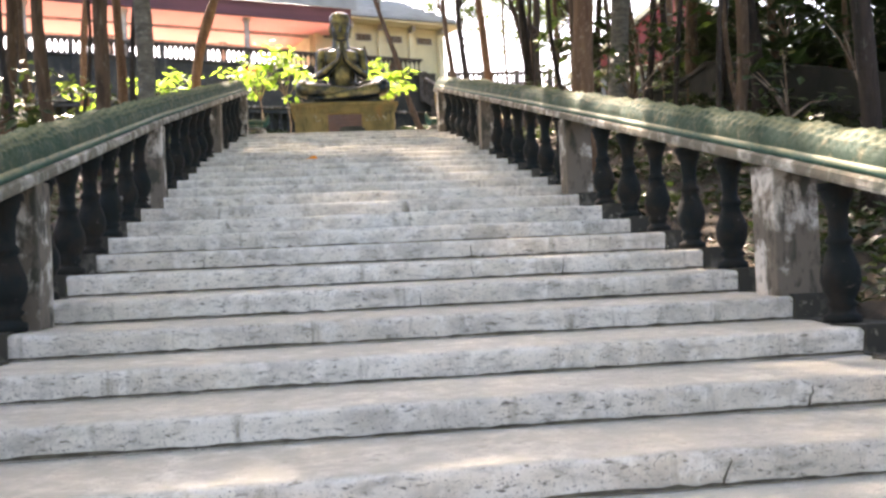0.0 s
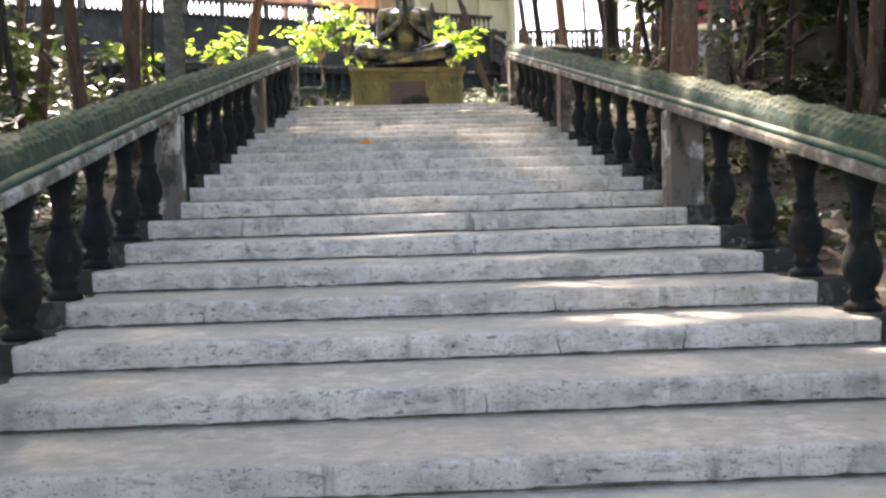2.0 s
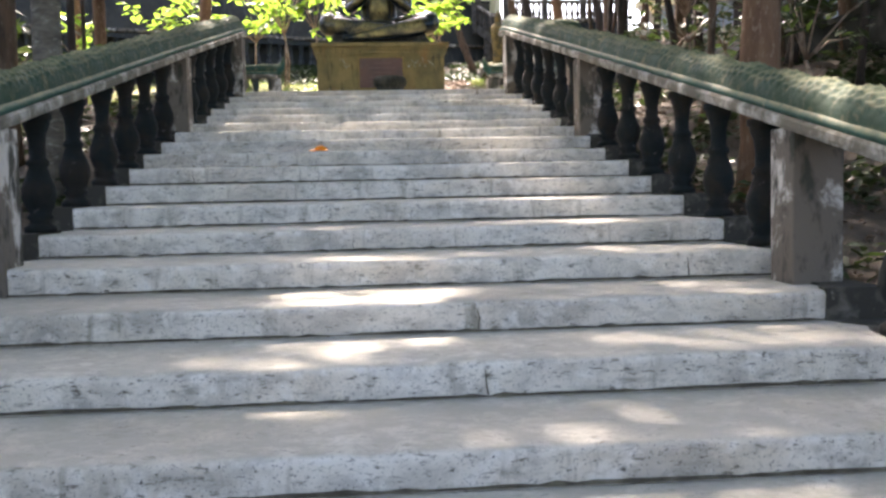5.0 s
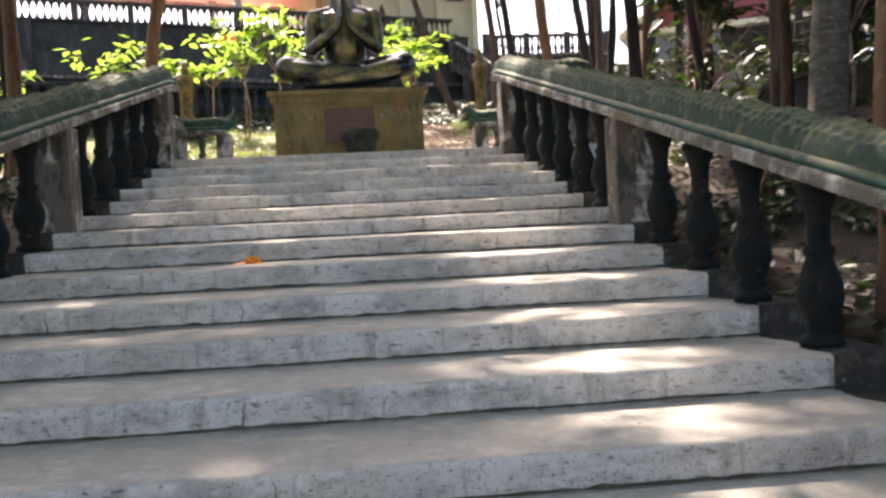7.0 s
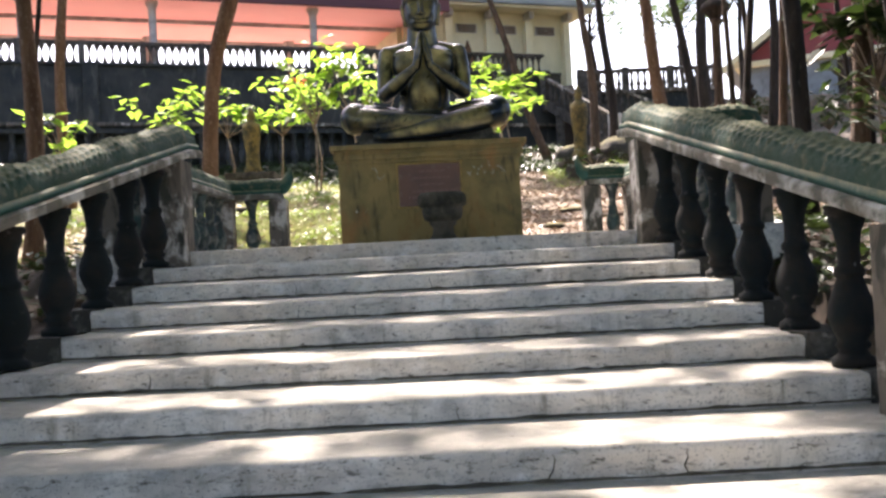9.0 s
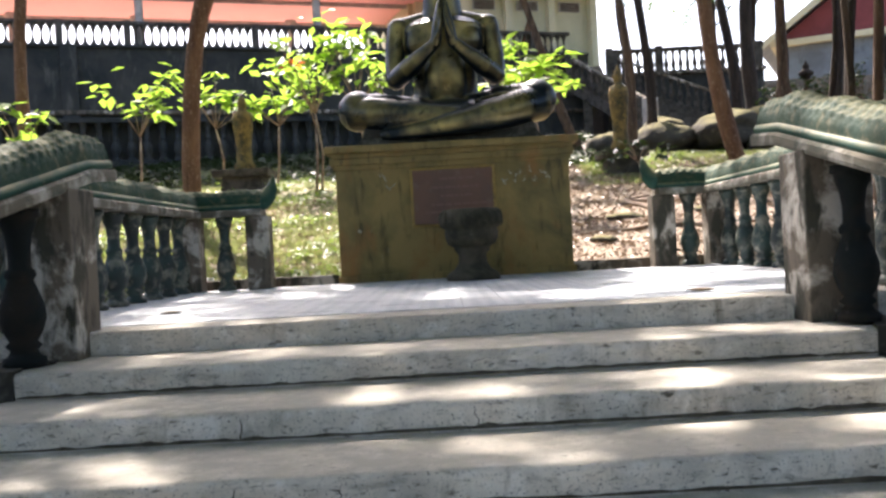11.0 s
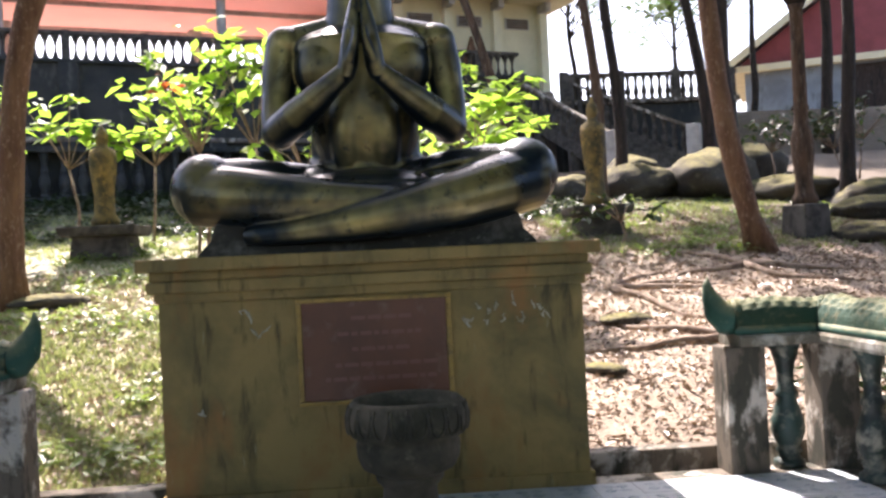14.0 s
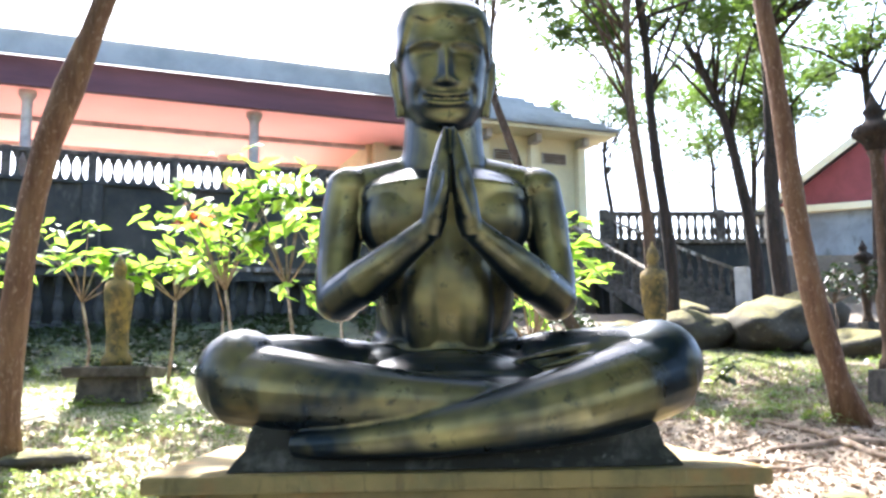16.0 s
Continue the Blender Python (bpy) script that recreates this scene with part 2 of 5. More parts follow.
def thin_mat(name, colour, through_colour, t, rough=0.7):
    m, n, l, p = nodes_of(name)
    c = mix(n, l, ramp(n, l, noise_node(n, l, 0.7), 0.4, 0.7), colour, tuple(0.85 * v for v in colour))
    l.new(c, p.inputs["Base Color"])
    p.inputs["Roughness"].default_value = rough
    tr = n.new("ShaderNodeBsdfTranslucent")
    tr.inputs["Color"].default_value = (*through_colour, 1)
    ms = n.new("ShaderNodeMixShader")
    ms.inputs[0].default_value = t
    l.new(p.outputs[0], ms.inputs[1])
    l.new(tr.outputs[0], ms.inputs[2])
    l.new(ms.outputs[0], n["Material Output"].inputs[0])
    return m


# translucency added to ceiling and roof so the pink brightens from above
M["pink"] = thin_mat("pink_light_passing_ceiling", (0.85, 0.56, 0.5), (0.95, 0.6, 0.53), 0.5)
M["sheet"] = thin_mat("translucent_roof_sheet", (0.35, 0.38, 0.38), (0.75, 0.78, 0.78), 0.55, 0.4)
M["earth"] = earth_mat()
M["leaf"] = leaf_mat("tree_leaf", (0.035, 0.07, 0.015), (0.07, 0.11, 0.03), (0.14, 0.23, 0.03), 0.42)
# tree leaf copied darker, the shade under the trees put in its colour
M["shade_leaf"] = leaf_mat("shaded_undergrowth_leaf", (0.014, 0.028, 0.01), (0.035, 0.055, 0.018), (0.05, 0.085, 0.016), 0.25)
M["shrub"] = leaf_mat("shrub_leaf", (0.06, 0.13, 0.02), (0.11, 0.17, 0.03), (0.34, 0.54, 0.06), 0.6)
M["herb"] = leaf_mat("herb_leaf", (0.07, 0.13, 0.03), (0.15, 0.2, 0.06), (0.3, 0.42, 0.07), 0.4)
M["red_leaf"] = leaf_mat("red_leaf", (0.2, 0.05, 0.02), (0.25, 0.08, 0.02), (0.6, 0.12, 0.03), 0.5)
M["grass"] = leaf_mat("grass_blade", (0.09, 0.13, 0.04), (0.42, 0.4, 0.24), (0.34, 0.4, 0.12), 0.35)
# fallen leaf darkened where it lies under trees, imitating their shade
M["litter_dark"] = leaf_mat("shaded_fallen_leaf", (0.06, 0.036, 0.02), (0.2, 0.135, 0.085), (0.08, 0.05, 0.02), 0.1)
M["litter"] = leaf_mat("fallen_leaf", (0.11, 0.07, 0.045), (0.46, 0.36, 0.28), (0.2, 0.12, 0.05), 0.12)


def tile_mat():
    m, n, l, p = nodes_of("patterned_tile")

    def op(o, a, b=None):
        k = n.new("ShaderNodeMath")
        k.operation = o
        for i, v in enumerate((a, b)):
            if v is None:
                continue
            if isinstance(v, (int, float)):
                k.inputs[i].default_value = v
            else:
                l.new(v, k.inputs[i])
        return k.outputs[0]
    g = n.new("ShaderNodeNewGeometry")
    s = n.new("ShaderNodeSeparateXYZ")
    l.new(g.outputs["Position"], s.inputs[0])
    u = op("SUBTRACT", op("FRACT", op("DIVIDE", op("SUBTRACT", s.outputs[0], TILE_X - 10 * TILE), TILE)), 0.5)
    v = op("SUBTRACT", op("FRACT", op("DIVIDE", op("SUBTRACT", s.outputs[1], TILE_Y - 10 * TILE), TILE)), 0.5)
    r = op("SQRT", op("ADD", op("MULTIPLY", u, u), op("MULTIPLY", v, v)))
    th = op("ARCTAN2", v, u)
    lobe = op("ABSOLUTE", op("SINE", op("MULTIPLY", th, 2.0)))
    edge = op("MULTIPLY", op("POWER", lobe, 0.8), 0.4)
    petals = op("MULTIPLY", op("LESS_THAN", r, edge), op("GREATER_THAN", r, op("ADD", 0.07, op("MULTIPLY", edge, 0.15))))
    vein = op("GREATER_THAN", op("ABSOLUTE", op("SUBTRACT", op("ABSOLUTE", u), op("ABSOLUTE", v))), 0.02)
    fac = op("MULTIPLY", op("MULTIPLY", petals, vein), ramp(n, l, noise_node(n, l, 9.0), 0.3, 0.62))
    c = mix(n, l, ramp(n, l, noise_node(n, l, 2.0), 0.4, 0.7), (0.47, 0.5, 0.53), (0.38, 0.4, 0.43))
    c = mix(n, l, fac, c, (0.14, 0.2, 0.26))
    c = mix(n, l, ramp(n, l, noise_node(n, l, 30.0), 0.62, 0.75), c, (0.28, 0.27, 0.24))
    l.new(c, p.inputs["Base Color"])
    p.inputs["Roughness"].default_value = 0.55
    bump(n, l, p, noise_node(n, l, 30.0), 0.15, 0.004)
    return m


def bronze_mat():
    m, n, l, p = nodes_of("dark_bronze_painted_gleam")
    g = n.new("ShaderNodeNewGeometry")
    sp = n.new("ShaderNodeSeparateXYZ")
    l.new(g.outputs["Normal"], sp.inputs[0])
    # gold painted on front-facing surfaces, imitating warm reflections in the metal
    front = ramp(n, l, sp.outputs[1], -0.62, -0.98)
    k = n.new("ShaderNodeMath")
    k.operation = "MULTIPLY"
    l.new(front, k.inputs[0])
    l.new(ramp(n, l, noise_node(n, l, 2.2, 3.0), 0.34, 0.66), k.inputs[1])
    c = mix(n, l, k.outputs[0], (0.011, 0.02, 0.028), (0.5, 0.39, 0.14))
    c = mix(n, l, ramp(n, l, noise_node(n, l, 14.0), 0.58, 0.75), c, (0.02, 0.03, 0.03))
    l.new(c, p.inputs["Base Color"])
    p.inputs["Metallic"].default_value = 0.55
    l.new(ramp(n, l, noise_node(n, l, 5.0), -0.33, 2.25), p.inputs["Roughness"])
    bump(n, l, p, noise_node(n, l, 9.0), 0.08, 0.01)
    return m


TILE, TILE_X, TILE_Y = 0.25, -2.05, 18.33
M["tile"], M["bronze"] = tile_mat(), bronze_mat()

# ---- mesh helpers ----
WORLD_AT = {}


class Geo:
    def __init__(self):
        self.v, self.f = [], []

    def add(self, verts, faces):
        k = len(self.v)
        self.v += [tuple(p) for p in verts]
        self.f += [tuple(i + k for i in f) for f in faces]
        return self

    def box(self, c, s, turn=0.0, taper=1.0):
        """c: middle of the base; s: size; taper: scale of the top."""
        ca, sa = math.cos(turn), math.sin(turn)
        out = []
        for z, k in ((0, 1.0), (s[2], taper)):
            for sx, sy in ((-1, -1), (1, -1), (1, 1), (-1, 1)):
                x, y = sx * s[0] / 2 * k, sy * s[1] / 2 * k
                out.append((c[0] + x * ca - y * sa, c[1] + x * sa + y * ca, c[2] + z))
        return self.add(out, [(3, 2, 1, 0), (4, 5, 6, 7), (0, 1, 5, 4), (1, 2, 6, 5), (2, 3, 7, 6), (3, 0, 4, 7)])

    def lathe(self, c, profile, segs=12):
        out, faces = [], []
        for r, z in profile:
            for i in range(segs):
                a = 2 * math.pi * (i + 0.5) / segs
                out.append((c[0] + r * math.cos(a), c[1] + r * math.sin(a), c[2] + z))
        for j in range(len(profile) - 1):
            for i in range(segs):
                a, b = j * segs + i, j * segs + (i + 1) % segs
                faces.append((a, b, b + segs, a + segs))
        faces.append(tuple(range(segs))[::-1])
        faces.append(tuple(range((len(profile) - 1) * segs, len(profile) * segs)))
        return self.add(out, faces)

    def tube(self, pts, radii, segs=8, flat=1.0):
        pts = [Vector(p) for p in pts]
        out, faces = [], []
        side = None
        for i, p in enumerate(pts):
            t = (pts[min(i + 1, len(pts) - 1)] - pts[max(i - 1, 0)]).normalized()
            if side is None:
                side = t.cross(Vector((0, 0, 1)) if abs(t.z) < 0.9 else Vector((0, 1, 0))).normalized()
            side = (side - t * side.dot(t)).normalized()
            up = side.cross(t)
            for k in range(segs):
                a = 2 * math.pi * k / segs
                out.append(p + (side * math.cos(a) + up * math.sin(a) * flat) * radii[i])
        for j in range(len(pts) - 1):
            for i in range(segs):
                a, b = j * segs + i, j * segs + (i + 1) % segs
                faces.append((a, b, b + segs, a + segs))
        faces.append(tuple(range(segs))[::-1])
        faces.append(tuple(range((len(pts) - 1) * segs, len(pts) * segs)))
        return self.add(out, faces)

    def blob(self, c, r, segs=20, rings=12, turn=0.0):
        out, faces = [], []
        ca, sa = math.cos(turn), math.sin(turn)
        for j in range(rings + 1):
            b = math.pi * j / rings
            for i in range(segs):
                a = 2 * math.pi * i / segs
                x, y, z = r[0] * math.sin(b) * math.cos(a), r[1] * math.sin(b) * math.sin(a), -r[2] * math.cos(b)
                out.append((c[0] + x * ca - y * sa, c[1] + x * sa + y * ca, c[2] + z))
        for j in range(rings):
            for i in range(segs):
                a, b = j * segs + i, j * segs + (i + 1) % segs
                faces.append((a, b, b + segs, a + segs))
        return self.add(out, faces)


def mesh_of(name, geo, mat, smooth=False, bevel=0.0, at=(0, 0, 0)):
    me = bpy.data.meshes.new(name)
    me.from_pydata([(x - at[0], y - at[1], z - at[2]) for x, y, z in geo.v], [], geo.f)
    bm = bmesh.new()
    bm.from_mesh(me)
    if len(bm.faces) < 4000:
        bmesh.ops.recalc_face_normals(bm, faces=bm.faces)
    if bevel:
        sharp = [e for e in bm.edges if len(e.link_faces) == 2 and e.calc_face_angle(0) > 0.6]
        bmesh.ops.bevel(bm, geom=sharp, offset=bevel, segments=2, profile=0.6, affect="EDGES")
    bm.to_mesh(me)
    bm.free()
    for p in me.polygons:
        p.use_smooth = smooth
    me.materials.append(mat)
    return me


def part(name, geo, mat, parent, label="", smooth=False, bevel=0.0):
    at = WORLD_AT.get(parent.name, (0, 0, 0)) if parent else (0, 0, 0)
    ob = new(name, mesh_of(name, geo, mat, smooth, bevel, at))
    ob.parent = parent
    WORLD_AT[ob.name] = tuple(at)
    return tagged(ob, label)


def piece(name, me, parent, at, turn=0.0, scale=1.0):
    """A part that shares the mesh me, its base at the world place at."""
    ob = new(name, me)
    o = WORLD_AT[parent.name]
    ob.parent = parent
    ob.matrix_basis = pose(at[0] - o[0], at[1] - o[1], at[2] - o[2], 0, 0, turn) @ Matrix.Scale(scale, 4)
    return ob


def thing(name, at, label, category, group="", kind=""):
    ob = new(name)
    ob.empty_display_size = 0.2
    ob.location = at
    WORLD_AT[ob.name] = tuple(at)
    return tagged(ob, label, category, group, kind)


def solo(name, geo, mat, label, category, group="", kind="", smooth=False, bevel=0.0, at=(0, 0, 0)):
    ob = new(name, mesh_of(name, geo, mat, smooth, bevel, at))
    ob.location = at
    WORLD_AT[ob.name] = tuple(at)
    return tagged(ob, label, category, group, kind)


# ---- plan ----
DECK = 4.03            # height of the tiled landing
DECK_Y = (17.98, 23.05)
DECK_X = (-2.2, 3.7)
SLOPE = 0.2275
WALL_A, WALL_B = Vector((-8.1, 39.07)), Vector((-1.22, 41.4))
WALL_U = (WALL_B - WALL_A).normalized()
WALL_N = Vector((-WALL_U.y, WALL_U.x))
TERRACE = 10.4


def stair_z(y):
    return DECK - SLOPE * (DECK_Y[0] - y)


def nose_y(k):
    return float(np.interp(k, [0, 2, 4, 7, 10, 13, 16, 20, 23, 28], [17.98, 16.85, 15.69, 13.95, 12.02, 9.98, 7.84, 5.19, 3.29, 0.1]))


def left_x(y):
    return float(np.interp(y, [5, 10, 14, 18], [-1.5, -1.56, -1.46, -1.3]))


def right_x(y):
    return float(np.interp(y, [5.5, 10, 14, 18], [2.74, 2.68, 2.59, 2.45]))


def ground_z(x, y):
    if y < 18:
        z = max(stair_z(y), -0.2) - 0.25
    elif y < 23.3:
        z = DECK - 0.15
    else:
        z = DECK - 0.15 + 0.2 * (y - 23.3)
        z = min(z, 7.5 + 0.02 * (y - 41) if x < 9 else 7.5 + min(1, (x - 9) / 2) * min(0.6, 0.2 * max(0, y - 41)))
    inside = -1.9 < x < 3.2 and y < 18.2 or DECK_X[0] < x < DECK_X[1] and 17.5 < y < 23.1
    if inside:
        return z - 0.9
    z += 0.12 * noise.noise(Vector((x * 0.35, y * 0.35, 0))) + 0.05 * noise.noise(Vector((x * 1.3, y * 1.3, 4)))
    if x > 4.0 and y < 24:
        z += min(0.9, 0.16 * (x - 4.0))
    if x < -3.0 and y < 24:
        z -= min(0.6, 0.05 * (-3.0 - x))
    d = (Vector((x, y)) - WALL_A).dot(WALL_N)
    if d > 0.5 and x < 6.5:
        z = max(z, min(TERRACE - 0.1, z + (d - 0.5) * 5))
    elif y > 44 and x >= 6.5:
        z = max(z, min(9.4, z + (y - 44) * 3))
    return z


def axis(lo, hi, step, far):
    a = list(np.arange(lo, hi + 1e-6, step))
    s = step
    while a[-1] + s < far:
        s *= 1.6
        a.append(a[-1] + s)
    s = step
    b = [a[0]]
    while b[-1] - s > -far:
        s *= 1.6
        b.append(b[-1] - s)
    return b[:0:-1] + a


gx, gy = axis(-14, 16, 0.3, 1500), axis(-4, 48, 0.3, 1500)
geo = Geo()
geo.v = [(x, y, ground_z(x, y)) for y in gy for x in gx]
w = len(gx)
geo.f = [(j * w + i, j * w + i + 1, (j + 1) * w + i + 1, (j + 1) * w + i) for j in range(len(gy) - 1) for i in range(w - 1)]
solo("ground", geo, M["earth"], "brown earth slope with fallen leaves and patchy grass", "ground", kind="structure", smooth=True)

# ---- stairs ----
rng = random.Random(3)
stairs = thing("staircase", (0, 18, DECK), "wide worn white concrete staircase with stained treads", "staircase", kind="structure")


def make_step(k):
    y0, y1 = nose_y(k), nose_y(k - 1) + 0.12
    top, low = stair_z(nose_y(k)), stair_z(nose_y(k + 1)) - 0.12
    a, b = left_x(y0) - 0.33, right_x(y0) + 0.33
    g, n = Geo(), 56
    prof = [(0.012, -1), (0.0, -0.05), (-0.004, -0.022), (0.01, -0.004), (0.03, 0.0), (0.3, 0.003), (y1 - y0, 0.006)]
    for i in range(n + 1):
        x = a + (b - a) * i / n
        for j, (dy, dz) in enumerate(prof):
            wob = 0.006 * noise.noise(Vector((x * 0.7, k * 3.1, 0))) + 0.003 * noise.noise(Vector((x * 6, k * 3.1, 2)))
            chip = max(0.0, noise.noise(Vector((x * 3.7, k * 5.3, 9))) - 0.45) * 0.07
            zz = low if dz == -1 else top + dz + 0.007 * noise.noise(Vector((x * 0.6, k * 2.3, 5)))
            if 1 <= j <= 4:
                zz -= chip * (0.4 if j == 1 else 0.8)
            g.v.append((x, y0 + dy + (wob + (chip if j in (2, 3) else 0) if j < 5 else 0), zz))
    m = len(prof)
    for i in range(n):
        for j in range(m - 1):
            p = i * m + j
            g.f.append((p, p + m, p + m + 1, p + 1))
    for i in (0, n):
        ring = [i * m + j for j in range(m)]
        g.v.append((g.v[ring[-1]][0], y1, low))
        g.f.append(tuple(ring + [len(g.v) - 1]) if i else tuple((ring + [len(g.v) - 1])[::-1]))
    ob = part("step", g, M["step"], stairs, smooth=True)
    # uneven dark strip along the foot of the riser
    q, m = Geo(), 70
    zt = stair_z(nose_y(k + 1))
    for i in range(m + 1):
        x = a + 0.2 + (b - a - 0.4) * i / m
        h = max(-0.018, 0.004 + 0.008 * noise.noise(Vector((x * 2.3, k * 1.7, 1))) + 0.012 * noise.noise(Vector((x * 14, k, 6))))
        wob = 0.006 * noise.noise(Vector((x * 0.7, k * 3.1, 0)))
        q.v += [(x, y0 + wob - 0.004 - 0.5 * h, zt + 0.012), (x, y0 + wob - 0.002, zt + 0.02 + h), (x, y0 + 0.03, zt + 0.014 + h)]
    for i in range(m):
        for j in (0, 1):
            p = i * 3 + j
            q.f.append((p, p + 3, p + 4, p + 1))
    part("joint_moss", q, M["joint_moss"], ob, "dark uneven strip along the joint")
    # hairline cracks down the riser
    for c in range(rng.randint(0, 2)):
        x, cr, rows = rng.uniform(a + 0.7, b - 0.7), Geo(), 7
        for i in range(rows):
            z = zt + 0.02 + (top - 0.03 - zt - 0.02) * i / (rows - 1)
            x += rng.uniform(-0.01, 0.01)
            w_ = 0.0022 * (1.3 - i / rows)
            wob = 0.006 * noise.noise(Vector((x * 0.7, k * 3.1, 0)))
            cr.v += [(x - w_, y0 + wob - 0.006, z), (x + w_, y0 + wob - 0.006, z), (x + w_, y0 + wob + 0.02, z), (x - w_, y0 + wob + 0.02, z)]
        for i in range(rows - 1):
            for j in range(4):
                q_ = i * 4
                cr.f.append((q_ + j, q_ + (j + 1) % 4, q_ + 4 + (j + 1) % 4, q_ + 4 + j))
        part("crack", cr, M["joint_moss"], ob, "dark hairline crack")
    # stained footing of the balusters at both ends
    for x0, x1 in ((a - 0.01, left_x(y0) - 0.075), (right_x(y0) + 0.075, b + 0.01)):
        e = Geo()
        for i in range(9):
            t_ = i / 8
            yy = y0 - 0.015 + (y1 - y0) * t_
            w_ = 0.11 * noise.noise(Vector((x0, yy * 5, 8)))
            e.v += [(x0 if x0 < 0 else x0 + w_, yy, low), (x0 if x0 < 0 else x0 + w_, yy, top + 0.013), (x1 + w_ if x0 < 0 else x1, yy, top + 0.013), (x1 + w_ if x0 < 0 else x1, yy, low)]
        for i in range(8):
            for j in range(3):
                p = i * 4 + j
                e.f.append((p, p + 4, p + 5, p + 1))
        e.f += [(0, 1, 2, 3), (35, 34, 33, 32)]
        part("baluster_footing", e, M["plinth"], ob, "black mossy footing")
    return ob


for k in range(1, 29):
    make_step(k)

# ---- rails ----


def baluster_mesh(name, mat, h, r=0.085, segs=12):
    prof = [(0.95, 0), (0.95, 0.05), (0.7, 0.07), (0.6, 0.1), (0.8, 0.13), (0.62, 0.16), (0.85, 0.22), (1.02, 0.3), (0.98, 0.38), (0.78, 0.46),
            (0.56, 0.55), (0.68, 0.57), (0.68, 0.6), (0.5, 0.63), (0.5, 0.74), (0.6, 0.84), (0.78, 0.9), (0.8, 0.94), (0.95, 0.95), (0.95, 1.0)]
    return mesh_of(name, Geo().lathe((0, 0, 0), [(a * r, b * h) for a, b in prof], segs), mat, smooth=True)


BAL = baluster_mesh("baluster", M["baluster_stair"], 0.77, 0.108)
BAL_DECK = baluster_mesh("baluster", M["baluster"], 0.76, 0.1)
OVAL = [(0.105, 0.0), (0.09, 0.06), (0.05, 0.14), (0.032, 0.24), (0.028, 0.3), (0.032, 0.36), (0.05, 0.46), (0.09, 0.54), (0.105, 0.6)]
BAL_OVAL = mesh_of("baluster", Geo().lathe((0, 0, 0), OVAL, 10), M["baluster_dark"], smooth=True)
BAL_FAR = baluster_mesh("baluster", M["baluster_dark"], 0.6, 0.075, 8)


def sweep(path, section):
    """path: 3D points; section: (side, up) pairs, or a function of (run, angle share)."""
    g = Geo()
    pts = [Vector(p) for p in path]
    s = 0.0
    for i, p in enumerate(pts):
        t = (pts[min(i + 1, len(pts) - 1)] - pts[max(i - 1, 0)]).normalized()
        if i:
            s += (p - pts[i - 1]).length
        side = t.cross(Vector((0, 0, 1))).normalized()
        sec = section(s) if callable(section) else section
        for a, b in sec:
            g.v.append(tuple(p + side * a + Vector((0, 0, b))))
    m = len(sec)
    for i in range(len(pts) - 1):
        for j in range(m):
            a, b = i * m + j, i * m + (j + 1) % m
            g.f.append((a, b, b + m, a + m))
    g.f.append(tuple(range(m)))
    g.f.append(tuple(range(len(g.v) - m, len(g.v)))[::-1])
    return g


def dense(path, step):
    out = []
    for a, b in zip(path, path[1:]):
        a, b = Vector(a), Vector(b)
        n = max(1, round((b - a).length / step))
        out += [a.lerp(b, i / n) for i in range(n)]
    return out + [Vector(path[-1])]


def rounded(path, r=0.25):
    """Cuts the corners of a path."""
    pts = [Vector(p) for p in path]
    out = [pts[0]]
    for a, b, c in zip(pts, pts[1:], pts[2:]):
        p, q = b + (a - b).normalized() * r, b + (c - b).normalized() * r
        out += [p.lerp(b, t).lerp(b.lerp(q, t), t) for t in (0, 0.25, 0.5, 0.75, 1)]
    return out + [pts[-1]]


def scaly(s, width=0.128, height=0.135):
    """Section of the serpent's body at s along it: humps, and rows of overlapping scales."""
    ring, sec, n = 0.085, [], 30
    hump = 0.5 + 0.5 * math.sin(2 * math.pi * s / 0.47 + 1.5 * noise.noise(Vector((s * 0.9, 0, 7))))
    lift = 1 + 0.2 * hump * (0.75 + 0.5 * noise.noise(Vector((s * 1.3, 5, 2))))
    for i in range(n + 1):
        a = math.pi * (-0.06 + 1.12 * i / n)
        row = i / 3.0
        u = s / ring + 0.5 * (int(row) % 2) + 0.12 * noise.noise(Vector((s * 3, row, 1)))
        u -= math.floor(u)
        v = 2 * (row - math.floor(row)) - 1
        tile = max(0.0, 1 - v * v * 0.85) * (1 - u) ** 0.7 * min(1.0, u * 6)
        on = min(1.0, max(0.0, (math.sin(a) - 0.25) * 4))
        b = lift * (1 + 0.17 * tile * on) + 0.03 * noise.noise(Vector((s * 5, i * 0.3, 3)))
        sec.append((width * (1 + 0.5 * (b - 1)) * math.cos(a), height * b * max(math.sin(a), -0.1)))
    return sec


def rail(owner, path, smooth_corner=0.0):
    """Slab, painted band and scaly body along path, given at the slab's underside."""
    path = rounded(path, smooth_corner) if smooth_corner else path
    part("rail_slab", sweep(dense(path, 0.4), [(-0.17, 0), (0.17, 0), (0.175, 0.02), (0.175, 0.055), (0.16, 0.07), (-0.16, 0.07), (-0.175, 0.055), (-0.175, 0.02)]), M["cap"], owner)
    part("painted_band", sweep(dense([Vector(p) + Vector((0, 0, 0.0705)) for p in path], 0.3),
         [(-0.15, 0), (0.15, 0), (0.155, 0.025), (0.14, 0.05), (-0.14, 0.05), (-0.155, 0.025)]), M["green"], owner, "flaking green band", smooth=True)
    part("scaly_body", sweep(dense([Vector(p) + Vector((0, 0, 0.118)) for p in path], 0.014), scaly), M["scales"], owner, "mossy green scaled serpent body", smooth=True)


def post(owner, x, y, z, h, w=0.26):
    g = Geo().box((x, y, z), (w, w, h))
    return part("post", g, M["concrete"], owner, bevel=0.012)


